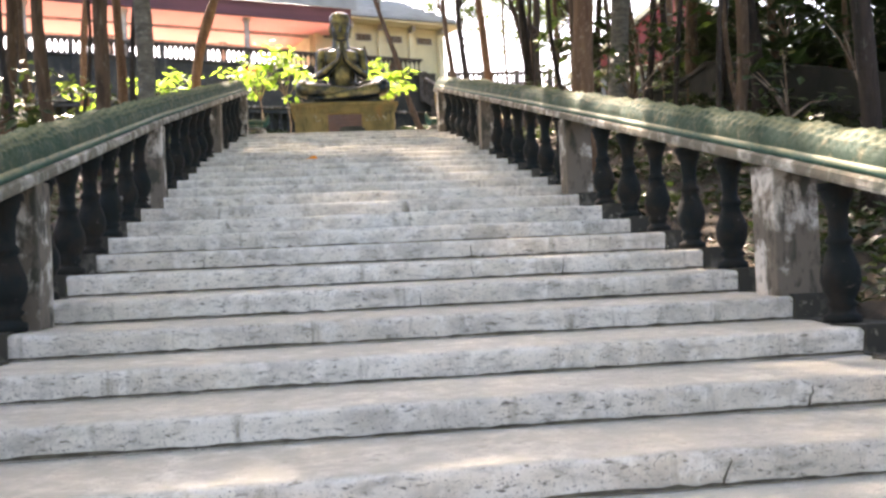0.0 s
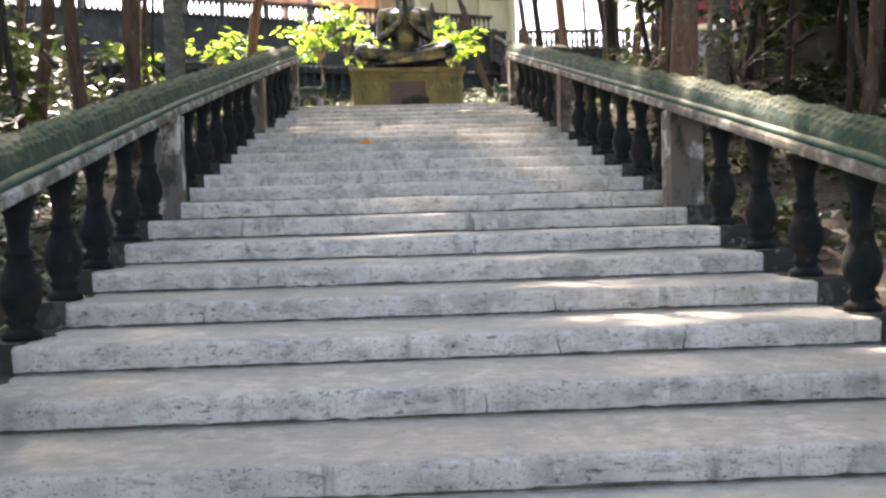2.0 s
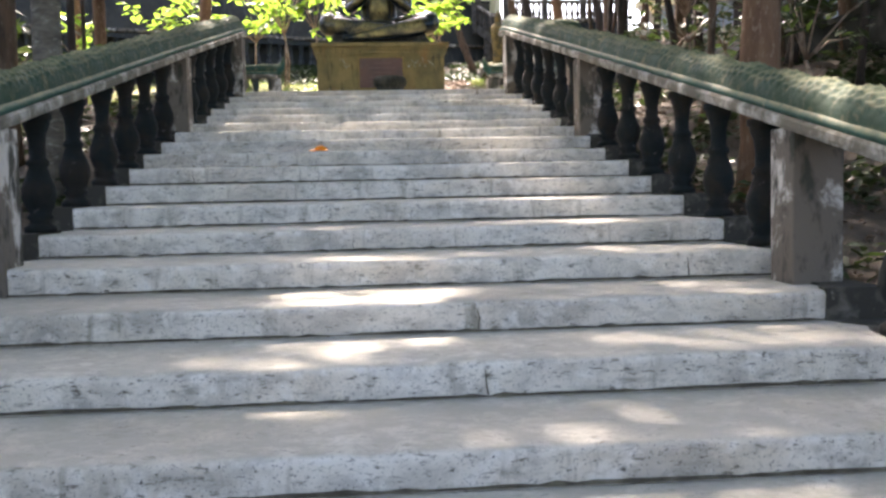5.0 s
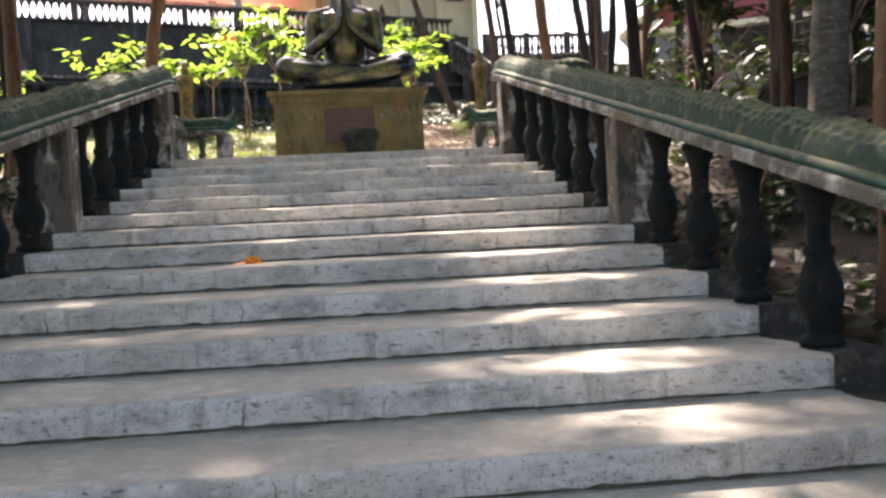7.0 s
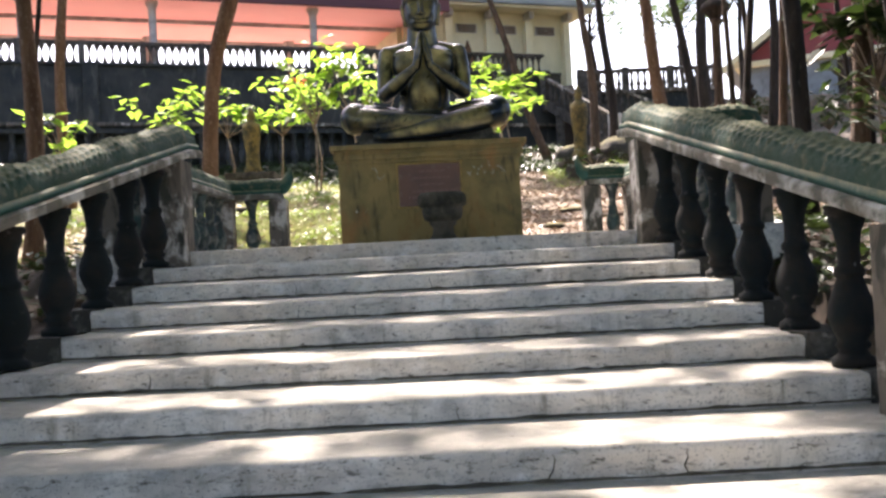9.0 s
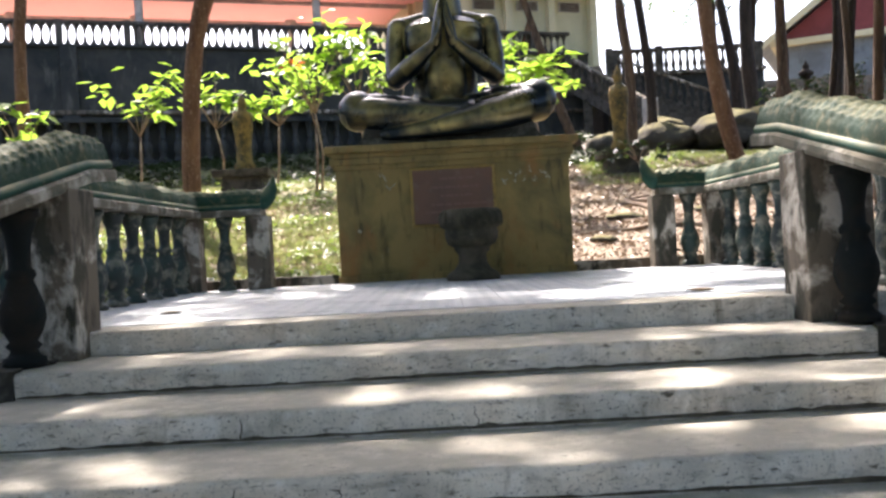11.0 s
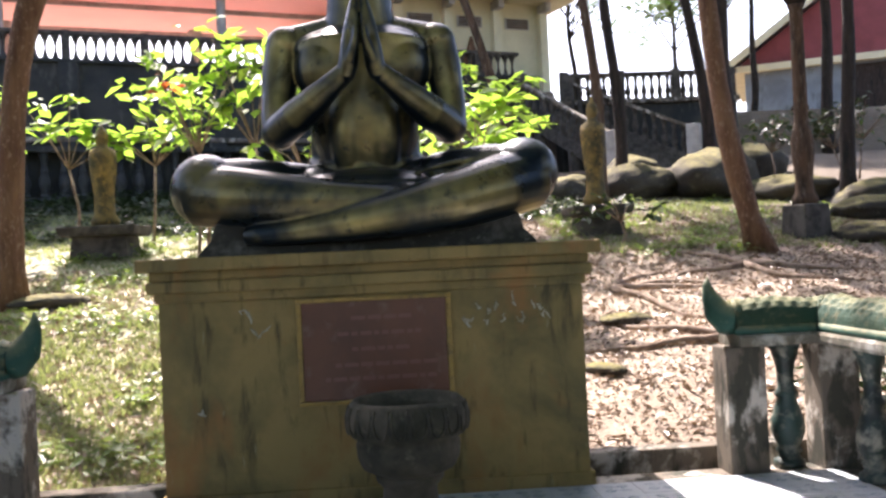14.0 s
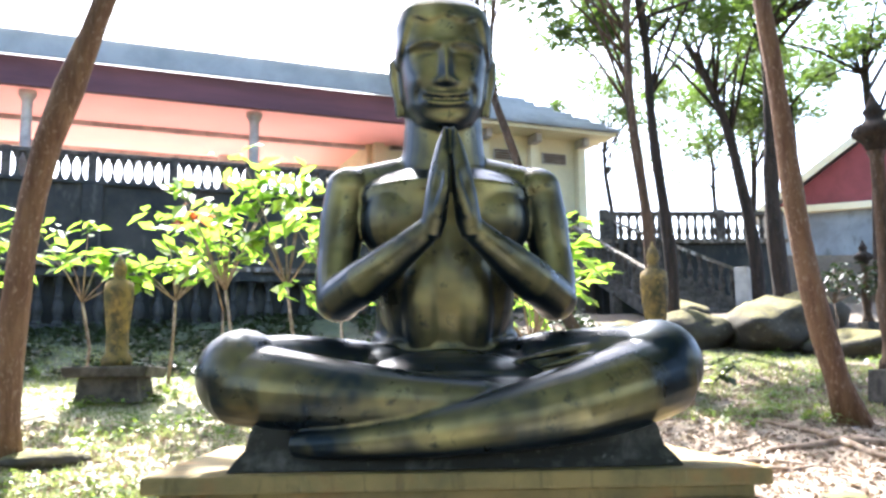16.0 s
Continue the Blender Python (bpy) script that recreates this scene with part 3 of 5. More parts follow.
UNDER = 0.76
for side, xf, post_ys in ((-1, left_x, (17.98, 14.75, 10.1, 5.65, 1.2)), (1, right_x, (17.93, 14.15, 9.68, 5.35, 1.0))):
    off = 0.13 * side
    bal = thing("stair_balustrade", (xf(9) + off, 9, stair_z(9)), "serpent handrail with dark balusters along the stairs, mossy and weathered", "balustrade", "stair balustrades")
    top_y, low_y = 18.15, -0.3
    rail(bal, [(xf(y) + off, y, stair_z(y) + UNDER) for y in (low_y, 5, 8, 10, 12, 14, top_y)] + [(xf(18.4) + off, 18.5, stair_z(18.2) + UNDER + 0.02)])
    for y in post_ys:
        post(bal, xf(y) + off, y, stair_z(y) - 0.2, UNDER + 0.19, 0.34 if y > 17 else 0.28)
    for k in range(1, 28):
        y = nose_y(k) + 0.22
        if min(abs(y - q) for q in post_ys) > 0.24:
            piece("baluster", BAL, bal, (xf(y) + off, y, stair_z(nose_y(k)) + 0.01), rng.uniform(0, 90), 0.985)

for side in (-1, 1):
    x_in, x_out = (left_x(18) - 0.13, -2.02) if side < 0 else (right_x(18) + 0.13, 3.52)
    y0, y1, x_end = (18.3, 22.72, -1.3) if side < 0 else (18.3, 22.98, 2.94)
    z = DECK
    db = thing("landing_balustrade", (x_out, 20.5, z), "serpent balustrade with curled tail round the tiled landing", "balustrade", "landing balustrades")
    rail(db, [(x_in + 0.14 * side, y0, z + UNDER), (x_out, y0, z + UNDER), (x_out, y1, z + UNDER), (x_end - 0.05 * side, y1, z + UNDER)], 0.12)
    e = x_end - 0.05 * side
    tail = [(e + 0.04 * side + dx * side, y1, z + UNDER + dz) for dx, dz in ((0, 0.165), (-0.06, 0.17), (-0.11, 0.215), (-0.145, 0.29), (-0.165, 0.37), (-0.16, 0.42))]
    part("curled_tail", Geo().tube(tail, [0.115, 0.108, 0.085, 0.055, 0.026, 0.006], 12), M["green"], db, "green curled tail tip", smooth=True)
    for px, py in ((x_out, y0), (x_out, y1), (x_end, y1)):
        post(db, px, py, z - 0.01, UNDER + 0.005, 0.24)
    n = 10
    for i in range(1, n):
        piece("baluster", BAL_DECK, db, (x_out, y0 + (y1 - y0) * i / n, z), rng.uniform(0, 90))
    piece("baluster", BAL_DECK, db, ((x_out + x_end) / 2, y1, z), 20)
    piece("baluster", BAL_DECK, db, ((x_out + x_in) / 2 + 0.05 * side, y0, z), 50)

# ---- tiled landing ----
deck = thing("landing", (0.75, 20.5, DECK), "landing of worn white tiles with faded blue flower pattern", "floor", kind="structure")
g = Geo().box(((DECK_X[0] + DECK_X[1]) / 2, (18.2 + DECK_Y[1]) / 2, DECK - 0.9), (DECK_X[1] - DECK_X[0], DECK_Y[1] - 18.2, 0.894))
part("slab", g, M["concrete"], deck)
g = Geo().box(((DECK_X[0] + DECK_X[1]) / 2, (17.98 + 18.33) / 2, DECK - 0.3), (DECK_X[1] - DECK_X[0], 0.346, 0.301))
part("front_edge", g, M["step"], deck, "worn white concrete edge", bevel=0.012)
for x0, x1, y in ((DECK_X[0], -0.53, 22.98), (2.0, DECK_X[1], 23.2)):
    part("kerb", Geo().box(((x0 + x1) / 2, y + 0.1, DECK - 0.3), (x1 - x0, 0.16, 0.4)), M["concrete"], deck, bevel=0.012)

# ---- pedestal ----
PX, PY = 0.737, 22.86
ped = thing("pedestal", (PX, PY + 0.8, DECK), "mossy ochre pedestal with moulded top and red-brown plaque", "pedestal")
W, D = 2.46, 1.75
part("body", Geo().box((PX, PY + D / 2, DECK - 0.05), (W, D, 1.24), taper=1.0), M["ochre"], ped, bevel=0.01)
part("base_skirting", Geo().box((PX, PY + D / 2, DECK - 0.05), (W + 0.05, D + 0.05, 0.13)), M["ochre"], ped, bevel=0.012)
for z, h, o in ((1.185, 0.06, 0.02), (1.24, 0.07, 0.055), (1.31, 0.06, 0.04), (1.365, 0.075, 0.1)):
    part("moulding", Geo().box((PX, PY + D / 2, DECK + z), (W + 2 * o, D + 2 * o, h)), M["ochre"], ped, bevel=0.015)
pl = part("plaque", Geo().box((0.735, PY - 0.004, DECK + 0.58), (0.84, 0.03, 0.57)), M["plaque"], ped, "faded red-brown plaque", bevel=0.006)
for x, z, w_, h_ in ((0.735, 1.148, 0.9, 0.025), (0.735, 0.556, 0.9, 0.022), (0.302, 0.58, 0.03, 0.567), (1.168, 0.58, 0.03, 0.567)):
    part("plaque_frame", Geo().box((x, PY - 0.008, DECK + z), (w_, 0.045, h_)), M["gold"], pl, "dull gold frame", bevel=0.006)
for z, a, b in ((1.04, 0.6, 0.92), (0.95, 0.52, 1.0), (0.86, 0.6, 0.88), (0.77, 0.5, 1.02), (0.69, 0.44, 1.06)):
    x = a
    while x < b:
        w_ = rng.uniform(0.03, 0.09)
        part("writing", Geo().box((x + w_ / 2, PY - 0.021, DECK + z), (w_, 0.004, 0.022)), M["letters"], pl, "faded illegible writing")
        x += w_ + 0.015
sr = random.Random(41)
for x0, z0_ in ((1.26, 1.02), (1.33, 1.1), (1.4, 1.03), (1.46, 1.09), (1.3, 0.96), (1.54, 1.1), (1.6, 1.04), (1.66, 1.1), (1.71, 1.02), (1.5, 1.0), (1.69, 1.18), (1.37, 1.0), (-0.02, 1.1), (0.02, 1.02), (-0.3, 0.55)):
    x, z, pts = x0, z0_, []
    for i in range(6):
        pts.append((x, PY - 0.001, DECK + z))
        x, z = x + sr.uniform(-0.02, 0.03), z + sr.uniform(-0.05, 0.035)
    part("scrawl", Geo().tube(pts, [0.003] + [sr.uniform(0.005, 0.012) for _ in range(4)] + [0.003], 6), M["smear"], ped, "smudged whitish scrawl")

g, rows = Geo(), ((0.0, 0.995, 0.74), (0.045, 0.965, 0.715), (0.09, 0.925, 0.68), (0.17, 0.905, 0.66), (0.2, 0.89, 0.65))
for h, a, b in rows:
    g.v += [(0.728 + sx * a, 23.62 + sy * b, DECK + 1.44 + h) for sx, sy in ((-1, -1), (1, -1), (1, 1), (-1, 1))]
for j in range(len(rows) - 1):
    g.f += [(4 * j + i, 4 * j + (i + 1) % 4, 4 * j + 4 + (i + 1) % 4, 4 * j + 4 + i) for i in range(4)]
g.f += [(3, 2, 1, 0), tuple(range(4 * len(rows) - 4, 4 * len(rows)))]
part("seat_slab", g, M["plinth"], ped, "dark flared slab under the figure", bevel=0.012)

# ---- statue ----


def bell(x, z, x0, z0, sx, sz):
    """A soft bump, alike on both sides of the face."""
    return math.exp(-((abs(x) - x0) / sx) ** 2 - ((z - z0) / sz) ** 2)


def face_relief(x, z):
    """How far the features of the face stand out at x across and z up."""
    ax = abs(x)
    d = float(np.interp(z, [1.865, 1.885, 1.92, 2.02, 2.1, 2.15], [0, 0.05, 0.07, 0.045, 0.018, 0])) * math.exp(-(x / 0.027) ** 2)
    d += 0.028 * bell(x, z, 0.042, 1.9, 0.022, 0.02)
    d -= 0.034 * bell(x, z, 0.1, 2.06, 0.06, 0.036)
    d += 0.024 * bell(x, z, 0.1, 2.045, 0.042, 0.02)
    brow = 2.1 + 0.022 * math.sin(min(1.0, ax / 0.2) * math.pi)
    d += 0.016 * math.exp(-((z - brow) / 0.013) ** 2) * (0.015 < ax < 0.2)
    d += 0.016 * bell(x, z, 0.125, 1.93, 0.05, 0.05)
    d += 0.016 * bell(x, z, 0.0, 1.81, 0.1, 0.055)
    smile = 1.806 + 1.9 * x * x
    if ax < 0.13:
        k = min(1.0, (0.13 - ax) / 0.04)
        d -= 0.026 * k * math.exp(-((z - smile) / 0.009) ** 2)
        d += 0.02 * k * math.exp(-((z - smile - 0.022) / 0.013) ** 2)
        d += 0.024 * k * k * math.exp(-((z - smile + 0.026) / 0.016) ** 2)
    d -= 0.012 * bell(x, z, 0.145, 1.84, 0.014, 0.04)
    d += 0.022 * bell(x, z, 0.0, 1.705, 0.065, 0.03)
    return d


def head(g, P):
    """Head with a modelled face, as rings stacked from chin to crown."""
    zs = [1.655, 1.68, 1.72, 1.8, 1.9, 2.02, 2.14, 2.26, 2.34, 2.4, 2.435, 2.45]
    half = [0.05, 0.115, 0.162, 0.202, 0.22, 0.23, 0.24, 0.243, 0.222, 0.175, 0.105, 0.01]
    front = [0.17, 0.215, 0.235, 0.245, 0.25, 0.25, 0.25, 0.235, 0.2, 0.14, 0.08, 0.01]
    back = [0.02, 0.05, 0.1, 0.16, 0.21, 0.25, 0.265, 0.26, 0.23, 0.17, 0.1, 0.01]
    n, rings, out, faces = 96, 110, [], []
    for j in range(rings):
        z = 1.655 + 0.795 * j / (rings - 1)
        w, f, b = (float(np.interp(z, zs, q)) for q in (half, front, back))
        for i in range(n):
            a = 2 * math.pi * i / n
            c, q = math.cos(a), math.sin(a)
            x = w * math.copysign(abs(c) ** 0.83, c)
            y = (-f if q > 0 else b) * abs(q) ** 0.83
            d = face_relief(x, z) * max(0.0, q) ** 0.5 if q > 0 else 0.0
            line = 2.245 + 0.018 * math.cos(abs(x) * 40) - 3.0 * max(0.0, abs(x) - 0.17) if y < -0.02 else 1.86
            d += 0.02 * min(1.0, max(0.0, (z - line) / 0.014))
            ln = math.hypot(x, y) or 1.0
            out.append(P(x + d * x / ln, y + d * y / ln, z))
    for j in range(rings - 1):
        for i in range(n):
            a, b = j * n + i, j * n + (i + 1) % n
            faces.append((a, b, b + n, a + n))
    faces += [tuple(range(n))[::-1], tuple(range((rings - 1) * n, rings * n))]
    g.add(out, faces)


def statue():
    g = Geo()
    cx, y, z0 = 0.728, 23.62, DECK + 1.44
    P = lambda x, yy, z: (cx + x, y + yy, z0 + z)
    # hips, lap, waist, chest
    g.blob(P(0, 0.12, 0.34), (0.55, 0.45, 0.27))
    g.blob(P(0, -0.2, 0.3), (0.6, 0.45, 0.23), 28, 16)
    g.blob(P(0, 0.02, 0.95), (0.37, 0.262, 0.62), 32, 24)
    g.blob(P(0, -0.48, 0.24), (0.75, 0.32, 0.17))
    g.tube([P(0, 0.12, 0.2), P(0, 0.1, 0.5), P(0, 0.09, 0.66), P(0, 0.08, 0.84), P(0, 0.07, 1.04), P(0, 0.06, 1.22), P(0, 0.07, 1.37), P(0, 0.08, 1.46)],
           [0.42, 0.385, 0.368, 0.362, 0.395, 0.45, 0.48, 0.33], 32, 0.66)
    g.tube([P(-0.49, 0.07, 1.4), P(-0.25, 0.08, 1.44), P(0, 0.08, 1.46), P(0.25, 0.08, 1.44), P(0.49, 0.07, 1.4)], [0.115, 0.13, 0.15, 0.13, 0.115], 20)
    g.blob(P(0, 0.0, 1.34), (0.46, 0.22, 0.17), 28, 14)
    for s in (-1, 1):
        g.blob(P(0.2 * s, 0.0, 1.22), (0.25, 0.215, 0.27), 28, 16)
        # two soft folds of the belly beside the navel line
        g.blob(P(0.11 * s, -0.06, 0.83), (0.15, 0.185, 0.4), 24, 18, 0.12 * s)
        # shoulder, arm, forearm
        g.blob(P(0.5 * s, 0.06, 1.4), (0.135, 0.14, 0.12), 24, 16)
        g.tube([P(0.45 * s, 0.06, 1.42), P(0.52 * s, 0.05, 1.35), P(0.545 * s, 0.03, 1.2), P(0.56 * s, 0.0, 1.04), P(0.565 * s, -0.06, 0.9), P(0.555 * s, -0.12, 0.8), P(0.52 * s, -0.16, 0.745)],
               [0.1, 0.125, 0.12, 0.112, 0.112, 0.11, 0.07], 20)
        g.tube([P(0.555 * s, -0.13, 0.79), P(0.42 * s, -0.27, 0.87), P(0.3 * s, -0.37, 0.95), P(0.19 * s, -0.44, 1.03), P(0.1 * s, -0.48, 1.1)], [0.108, 0.112, 0.095, 0.075, 0.062], 18)
        g.blob(P(0.553 * s, -0.115, 0.79), (0.118, 0.118, 0.112), 20, 14)
        g.blob(P(0.38 * s, -0.12, 0.36), (0.3, 0.3, 0.2), 24, 14)
        # palm, fingers, thumb
        g.tube([P(0.1 * s, -0.48, 1.06), P(0.082 * s, -0.49, 1.14), P(0.066 * s, -0.485, 1.26), P(0.05 * s, -0.47, 1.4), P(0.03 * s, -0.45, 1.53), P(0.016 * s, -0.44, 1.61)],
               [0.05, 0.062, 0.06, 0.047, 0.032, 0.012], 16, 1.25)
        for k in range(3):
            g.tube([P((0.078 - 0.022 * k) * s, -0.535 - 0.012 * k, 1.2), P((0.06 - 0.018 * k) * s, -0.525 - 0.012 * k, 1.38), P((0.024 - 0.006 * k) * s, -0.475, 1.6 - 0.05 * k)], [0.02, 0.019, 0.009], 8)
        g.tube([P(0.085 * s, -0.5, 1.1), P(0.07 * s, -0.555, 1.16), P(0.03 * s, -0.575, 1.28), P(0.022 * s, -0.565, 1.36)], [0.03, 0.03, 0.022, 0.012], 8)
        # thigh and knee, under cloth
        up = 0.03 if s > 0 else 0.0
        g.tube([P(0.22 * s, 0.05, 0.34), P(0.5 * s, -0.18, 0.4 + up), P(0.78 * s, -0.36, 0.42 + up), P(0.96 * s, -0.45, 0.41 + up)], [0.24, 0.21, 0.205, 0.2], 24, 0.92)
        g.blob(P(0.975 * s, -0.44, 0.41 + up), (0.215, 0.24, 0.22), 32, 20)
        # ears
        g.tube([P(0.235 * s, 0.02, 2.12), P(0.265 * s, 0.03, 2.09), P(0.262 * s, 0.03, 1.99), P(0.245 * s, 0.02, 1.88), P(0.235 * s, 0.02, 1.79)], [0.02, 0.034, 0.03, 0.022, 0.024], 10)
    # shins folded across, one tucked behind the other
    g.tube([P(-1.0, -0.46, 0.38), P(-0.78, -0.58, 0.345), P(-0.5, -0.68, 0.32), P(-0.2, -0.73, 0.3), P(0.1, -0.72, 0.285), P(0.3, -0.62, 0.26)], [0.2, 0.195, 0.165, 0.13, 0.105, 0.07], 24, 0.95)
    g.tube([P(1.0, -0.46, 0.4), P(0.78, -0.6, 0.34), P(0.5, -0.71, 0.27), P(0.2, -0.78, 0.21), P(-0.1, -0.79, 0.165), P(-0.4, -0.75, 0.13), P(-0.64, -0.7, 0.115), P(-0.72, -0.68, 0.11)],
           [0.205, 0.205, 0.18, 0.145, 0.115, 0.085, 0.07, 0.05], 24, 0.95)
    # folds of cloth: round the waist, and drawn over the thigh
    for i in range(5):
        zz = 0.49 + 0.034 * i
        rr = 0.405 - 0.009 * i
        g.tube([P(rr * math.cos(a), 0.09 - 0.27 * math.sin(a), zz - 0.08 * math.sin(a)) for a in np.linspace(-0.5, math.pi + 0.5, 24)], [0.017] * 24, 8)
    for i in range(3):
        g.tube([P(0.3 + 0.1 * i, -0.42 - 0.07 * i, 0.47 - 0.035 * i), P(0.55 + 0.05 * i, -0.46 - 0.05 * i, 0.52 - 0.04 * i), P(0.8, -0.5 - 0.03 * i, 0.55 - 0.05 * i)], [0.012, 0.024, 0.01], 8)
    # neck and head
    g.tube([P(0, 0.09, 1.38), P(0, 0.08, 1.49), P(0, 0.05, 1.6), P(0, 0.03, 1.8)], [0.36, 0.25, 0.222, 0.205], 28)
    head(g, P)
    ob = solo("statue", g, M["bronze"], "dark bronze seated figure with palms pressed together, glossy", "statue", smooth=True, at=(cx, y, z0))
    r = ob.modifiers.new("skin", "REMESH")
    r.mode, r.voxel_size, r.use_smooth_shade = "VOXEL", 0.009, True
    f = ob.modifiers.new("soft", "SMOOTH")
    f.factor, f.iterations = 0.5, 8
    return ob


statue()

# ---- incense bowl ----
bw = thing("incense_bowl", (0.88, 22.1, DECK), "dark stone incense bowl on a turned foot", "bowl")
part("foot", Geo().lathe((0.88, 22.1, DECK), [(0.26, 0), (0.26, 0.05), (0.24, 0.075), (0.18, 0.11), (0.14, 0.17), (0.135, 0.25), (0.17, 0.29), (0.175, 0.33)], 28), M["bowl"], bw, smooth=True)
g = Geo().lathe((0.88, 22.1, DECK), [(0.17, 0.32), (0.23, 0.35), (0.255, 0.4), (0.262, 0.47), (0.25, 0.495), (0.285, 0.515), (0.303, 0.57), (0.303, 0.63), (0.285, 0.67), (0.265, 0.69), (0.245, 0.68), (0.24, 0.58)], 32)
bowl = part("bowl", g, M["bowl"], bw, smooth=True)
part("ash", Geo().lathe((0.88, 22.1, DECK + 0.56), [(0.242, 0), (0.242, 0.03)], 24), M["ash"], bowl, "grey ash")
for i in range(20):
    a = 2 * math.pi * (i + 0.5) / 20
    lobe = [(0.88 + r_ * math.cos(a + da), 22.1 + r_ * math.sin(a + da), DECK + z) for da, r_, z in ((-0.12, 0.29, 0.665), (-0.125, 0.306, 0.61), (-0.1, 0.306, 0.56), (-0.045, 0.298, 0.532), (0.045, 0.298, 0.532), (0.1, 0.306, 0.56), (0.125, 0.306, 0.61), (0.12, 0.29, 0.665))]
    part("rim_petal", Geo().tube(lobe, [0.007] * 8, 6), M["bowl"], bowl, smooth=True)
# black strips on the rim paint the shade inside its recesses
for i in range(20):
    a = 2 * math.pi * i / 20
    part("slot", Geo().tube([(0.88 + r_ * math.cos(a), 22.1 + r_ * math.sin(a), DECK + z) for r_, z in ((0.288, 0.535), (0.296, 0.57), (0.296, 0.63), (0.28, 0.66))], [0.005, 0.012, 0.013, 0.006], 6), M["plinth"], bowl, "black strip painted as recess shade", smooth=True)

# ---- terrace wall and balustrade ----
ang = math.atan2(WALL_U.y, WALL_U.x)
FROM, TO = -9.0, 14.6


def on_wall(s, d=0.0):
    p = WALL_A + WALL_U * s + WALL_N * d
    return p.x, p.y


def wall_box(s0, s1, d0, d1, z, h):
    x, y = on_wall((s0 + s1) / 2, (d0 + d1) / 2)
    return Geo().box((x, y, z), (s1 - s0, d1 - d0, h), ang)


tw = thing("terrace_wall", (*on_wall(2), 7.0), "tall dark mouldy retaining wall below the terrace", "wall", kind="structure")
part("wall_face", wall_box(FROM, TO, 0.0, 0.4, 5.5, TERRACE - 5.5), M["wall"], tw)
part("coping", wall_box(FROM, TO, -0.08, 0.45, TERRACE, 0.09), M["wall"], tw, bevel=0.02)
part("string_course", wall_box(FROM, TO, -0.1, 0.0, 8.52, 0.12), M["concrete"], tw, bevel=0.02)
s = FROM + 0.5
while s < TO:
    part("pilaster", wall_box(s, s + 0.45, -0.09, 0.0, 6.0, TERRACE - 6.0), M["wall"], tw, bevel=0.02)
    s += 3.4
low = thing("lower_balustrade", (*on_wall(2, -0.35), 7.3), "old dark grey baluster rail in front of the terrace wall", "balustrade")
part("lower_rail", wall_box(FROM, 9.0, -0.3, -0.02, 8.26, 0.12), M["wall"], low, bevel=0.02)
part("lower_curb", wall_box(FROM, 9.0, -0.34, -0.02, 6.4, 0.8), M["wall"], low, bevel=0.02)
BAL_LOW = baluster_mesh("baluster", M["wall"], 1.06, 0.13, 8)
for i in range(38):
    piece("baluster", BAL_LOW, low, (*on_wall(-7.5 + i * 0.42, -0.15), 7.2))
tf = thing("terrace_balustrade", (*on_wall(2, 0.15), TERRACE), "weathered concrete balustrade on the terrace edge", "balustrade")
Z0 = TERRACE + 0.09
part("top_rail", wall_box(FROM, 14.0, 0.06, 0.3, Z0 + 0.6, 0.1), M["baluster_dark"], tf, bevel=0.02)
part("bottom_rail", wall_box(FROM, 14.0, 0.06, 0.3, Z0 - 0.02, 0.05), M["baluster_dark"], tf, bevel=0.01)
s = FROM + 0.1
i = 0
while s < 14.0:
    if i % 8 == 0:
        part("rail_post", wall_box(s - 0.1, s + 0.1, 0.06, 0.3, Z0, 0.72), M["baluster_dark"], tf, bevel=0.015)
    else:
        piece("baluster", BAL_OVAL, tf, (*on_wall(s, 0.18), Z0))
    s += 0.225
    i += 1

# ---- open pavilion ----
pav = thing("pavilion", (*on_wall(0, 3), TERRACE), "open pavilion with pink ceiling, purple-red fascia and grey sheet roof", "pavilion")
PE = 10.4
part("floor_slab", wall_box(-16, PE, 0.5, 9.0, TERRACE - 0.2, 0.25), M["concrete"], pav)
part("ceiling_board", wall_box(-16, PE - 0.1, 0.2, 5.6, 12.62, 0.003), M["pink"], pav, "salmon-pink ceiling made light-passing to brighten it")
for d in (2.6, 5.4):
    part("ceiling_beam", wall_box(-16, PE - 0.1, d, d + 0.12, 12.5, 0.115), M["column"], pav)
part("fascia", wall_box(-16, PE, -0.02, 0.14, 12.58, 0.68), M["fascia"], pav, "purple-red fascia board", bevel=0.01)
g = Geo()
n = 200
for i in range(n * 4 + 1):
    s = -16 + (PE + 16.3) * i / (n * 4)
    c = 0.03 * math.sin(2 * math.pi * i / 8)
    for d, z in ((-0.35, 13.8), (2.8, 15.0), (6.2, 13.6)):
        x, y = on_wall(s, d)
        g.v.append((x, y, z + c))
for i in range(n * 4):
    for j in (0, 1):
        a = i * 3 + j
        g.f.append((a, a + 3, a + 4, a + 1))
roof = part("roof", g, M["sheet"], pav, "grey corrugated roof sheets made light-passing for the ceiling", smooth=True)
part("roof_edge", wall_box(-16, PE + 0.2, -0.26, -0.18, 13.22, 0.56), M["roof_grey"], pav, bevel=0.01)
for s in (-12.2, -7.8, -3.4, 1.0 - 0.55, 5.65):
    for d in (0.55, 5.2):
        x, y = on_wall(s, d)
        part("column", Geo().lathe((x, y, TERRACE), [(0.14, 0), (0.13, 0.1), (0.12, 1.95), (0.13, 2.0), (0.2, 2.12), (0.2, 2.22)], 14), M["column"], pav, smooth=True)

# ---- cream building ----
cb = thing("cream_building", (4.0, 48, 9.6), "cream building with layered grey tiled eave and brown pointed window surround", "building")
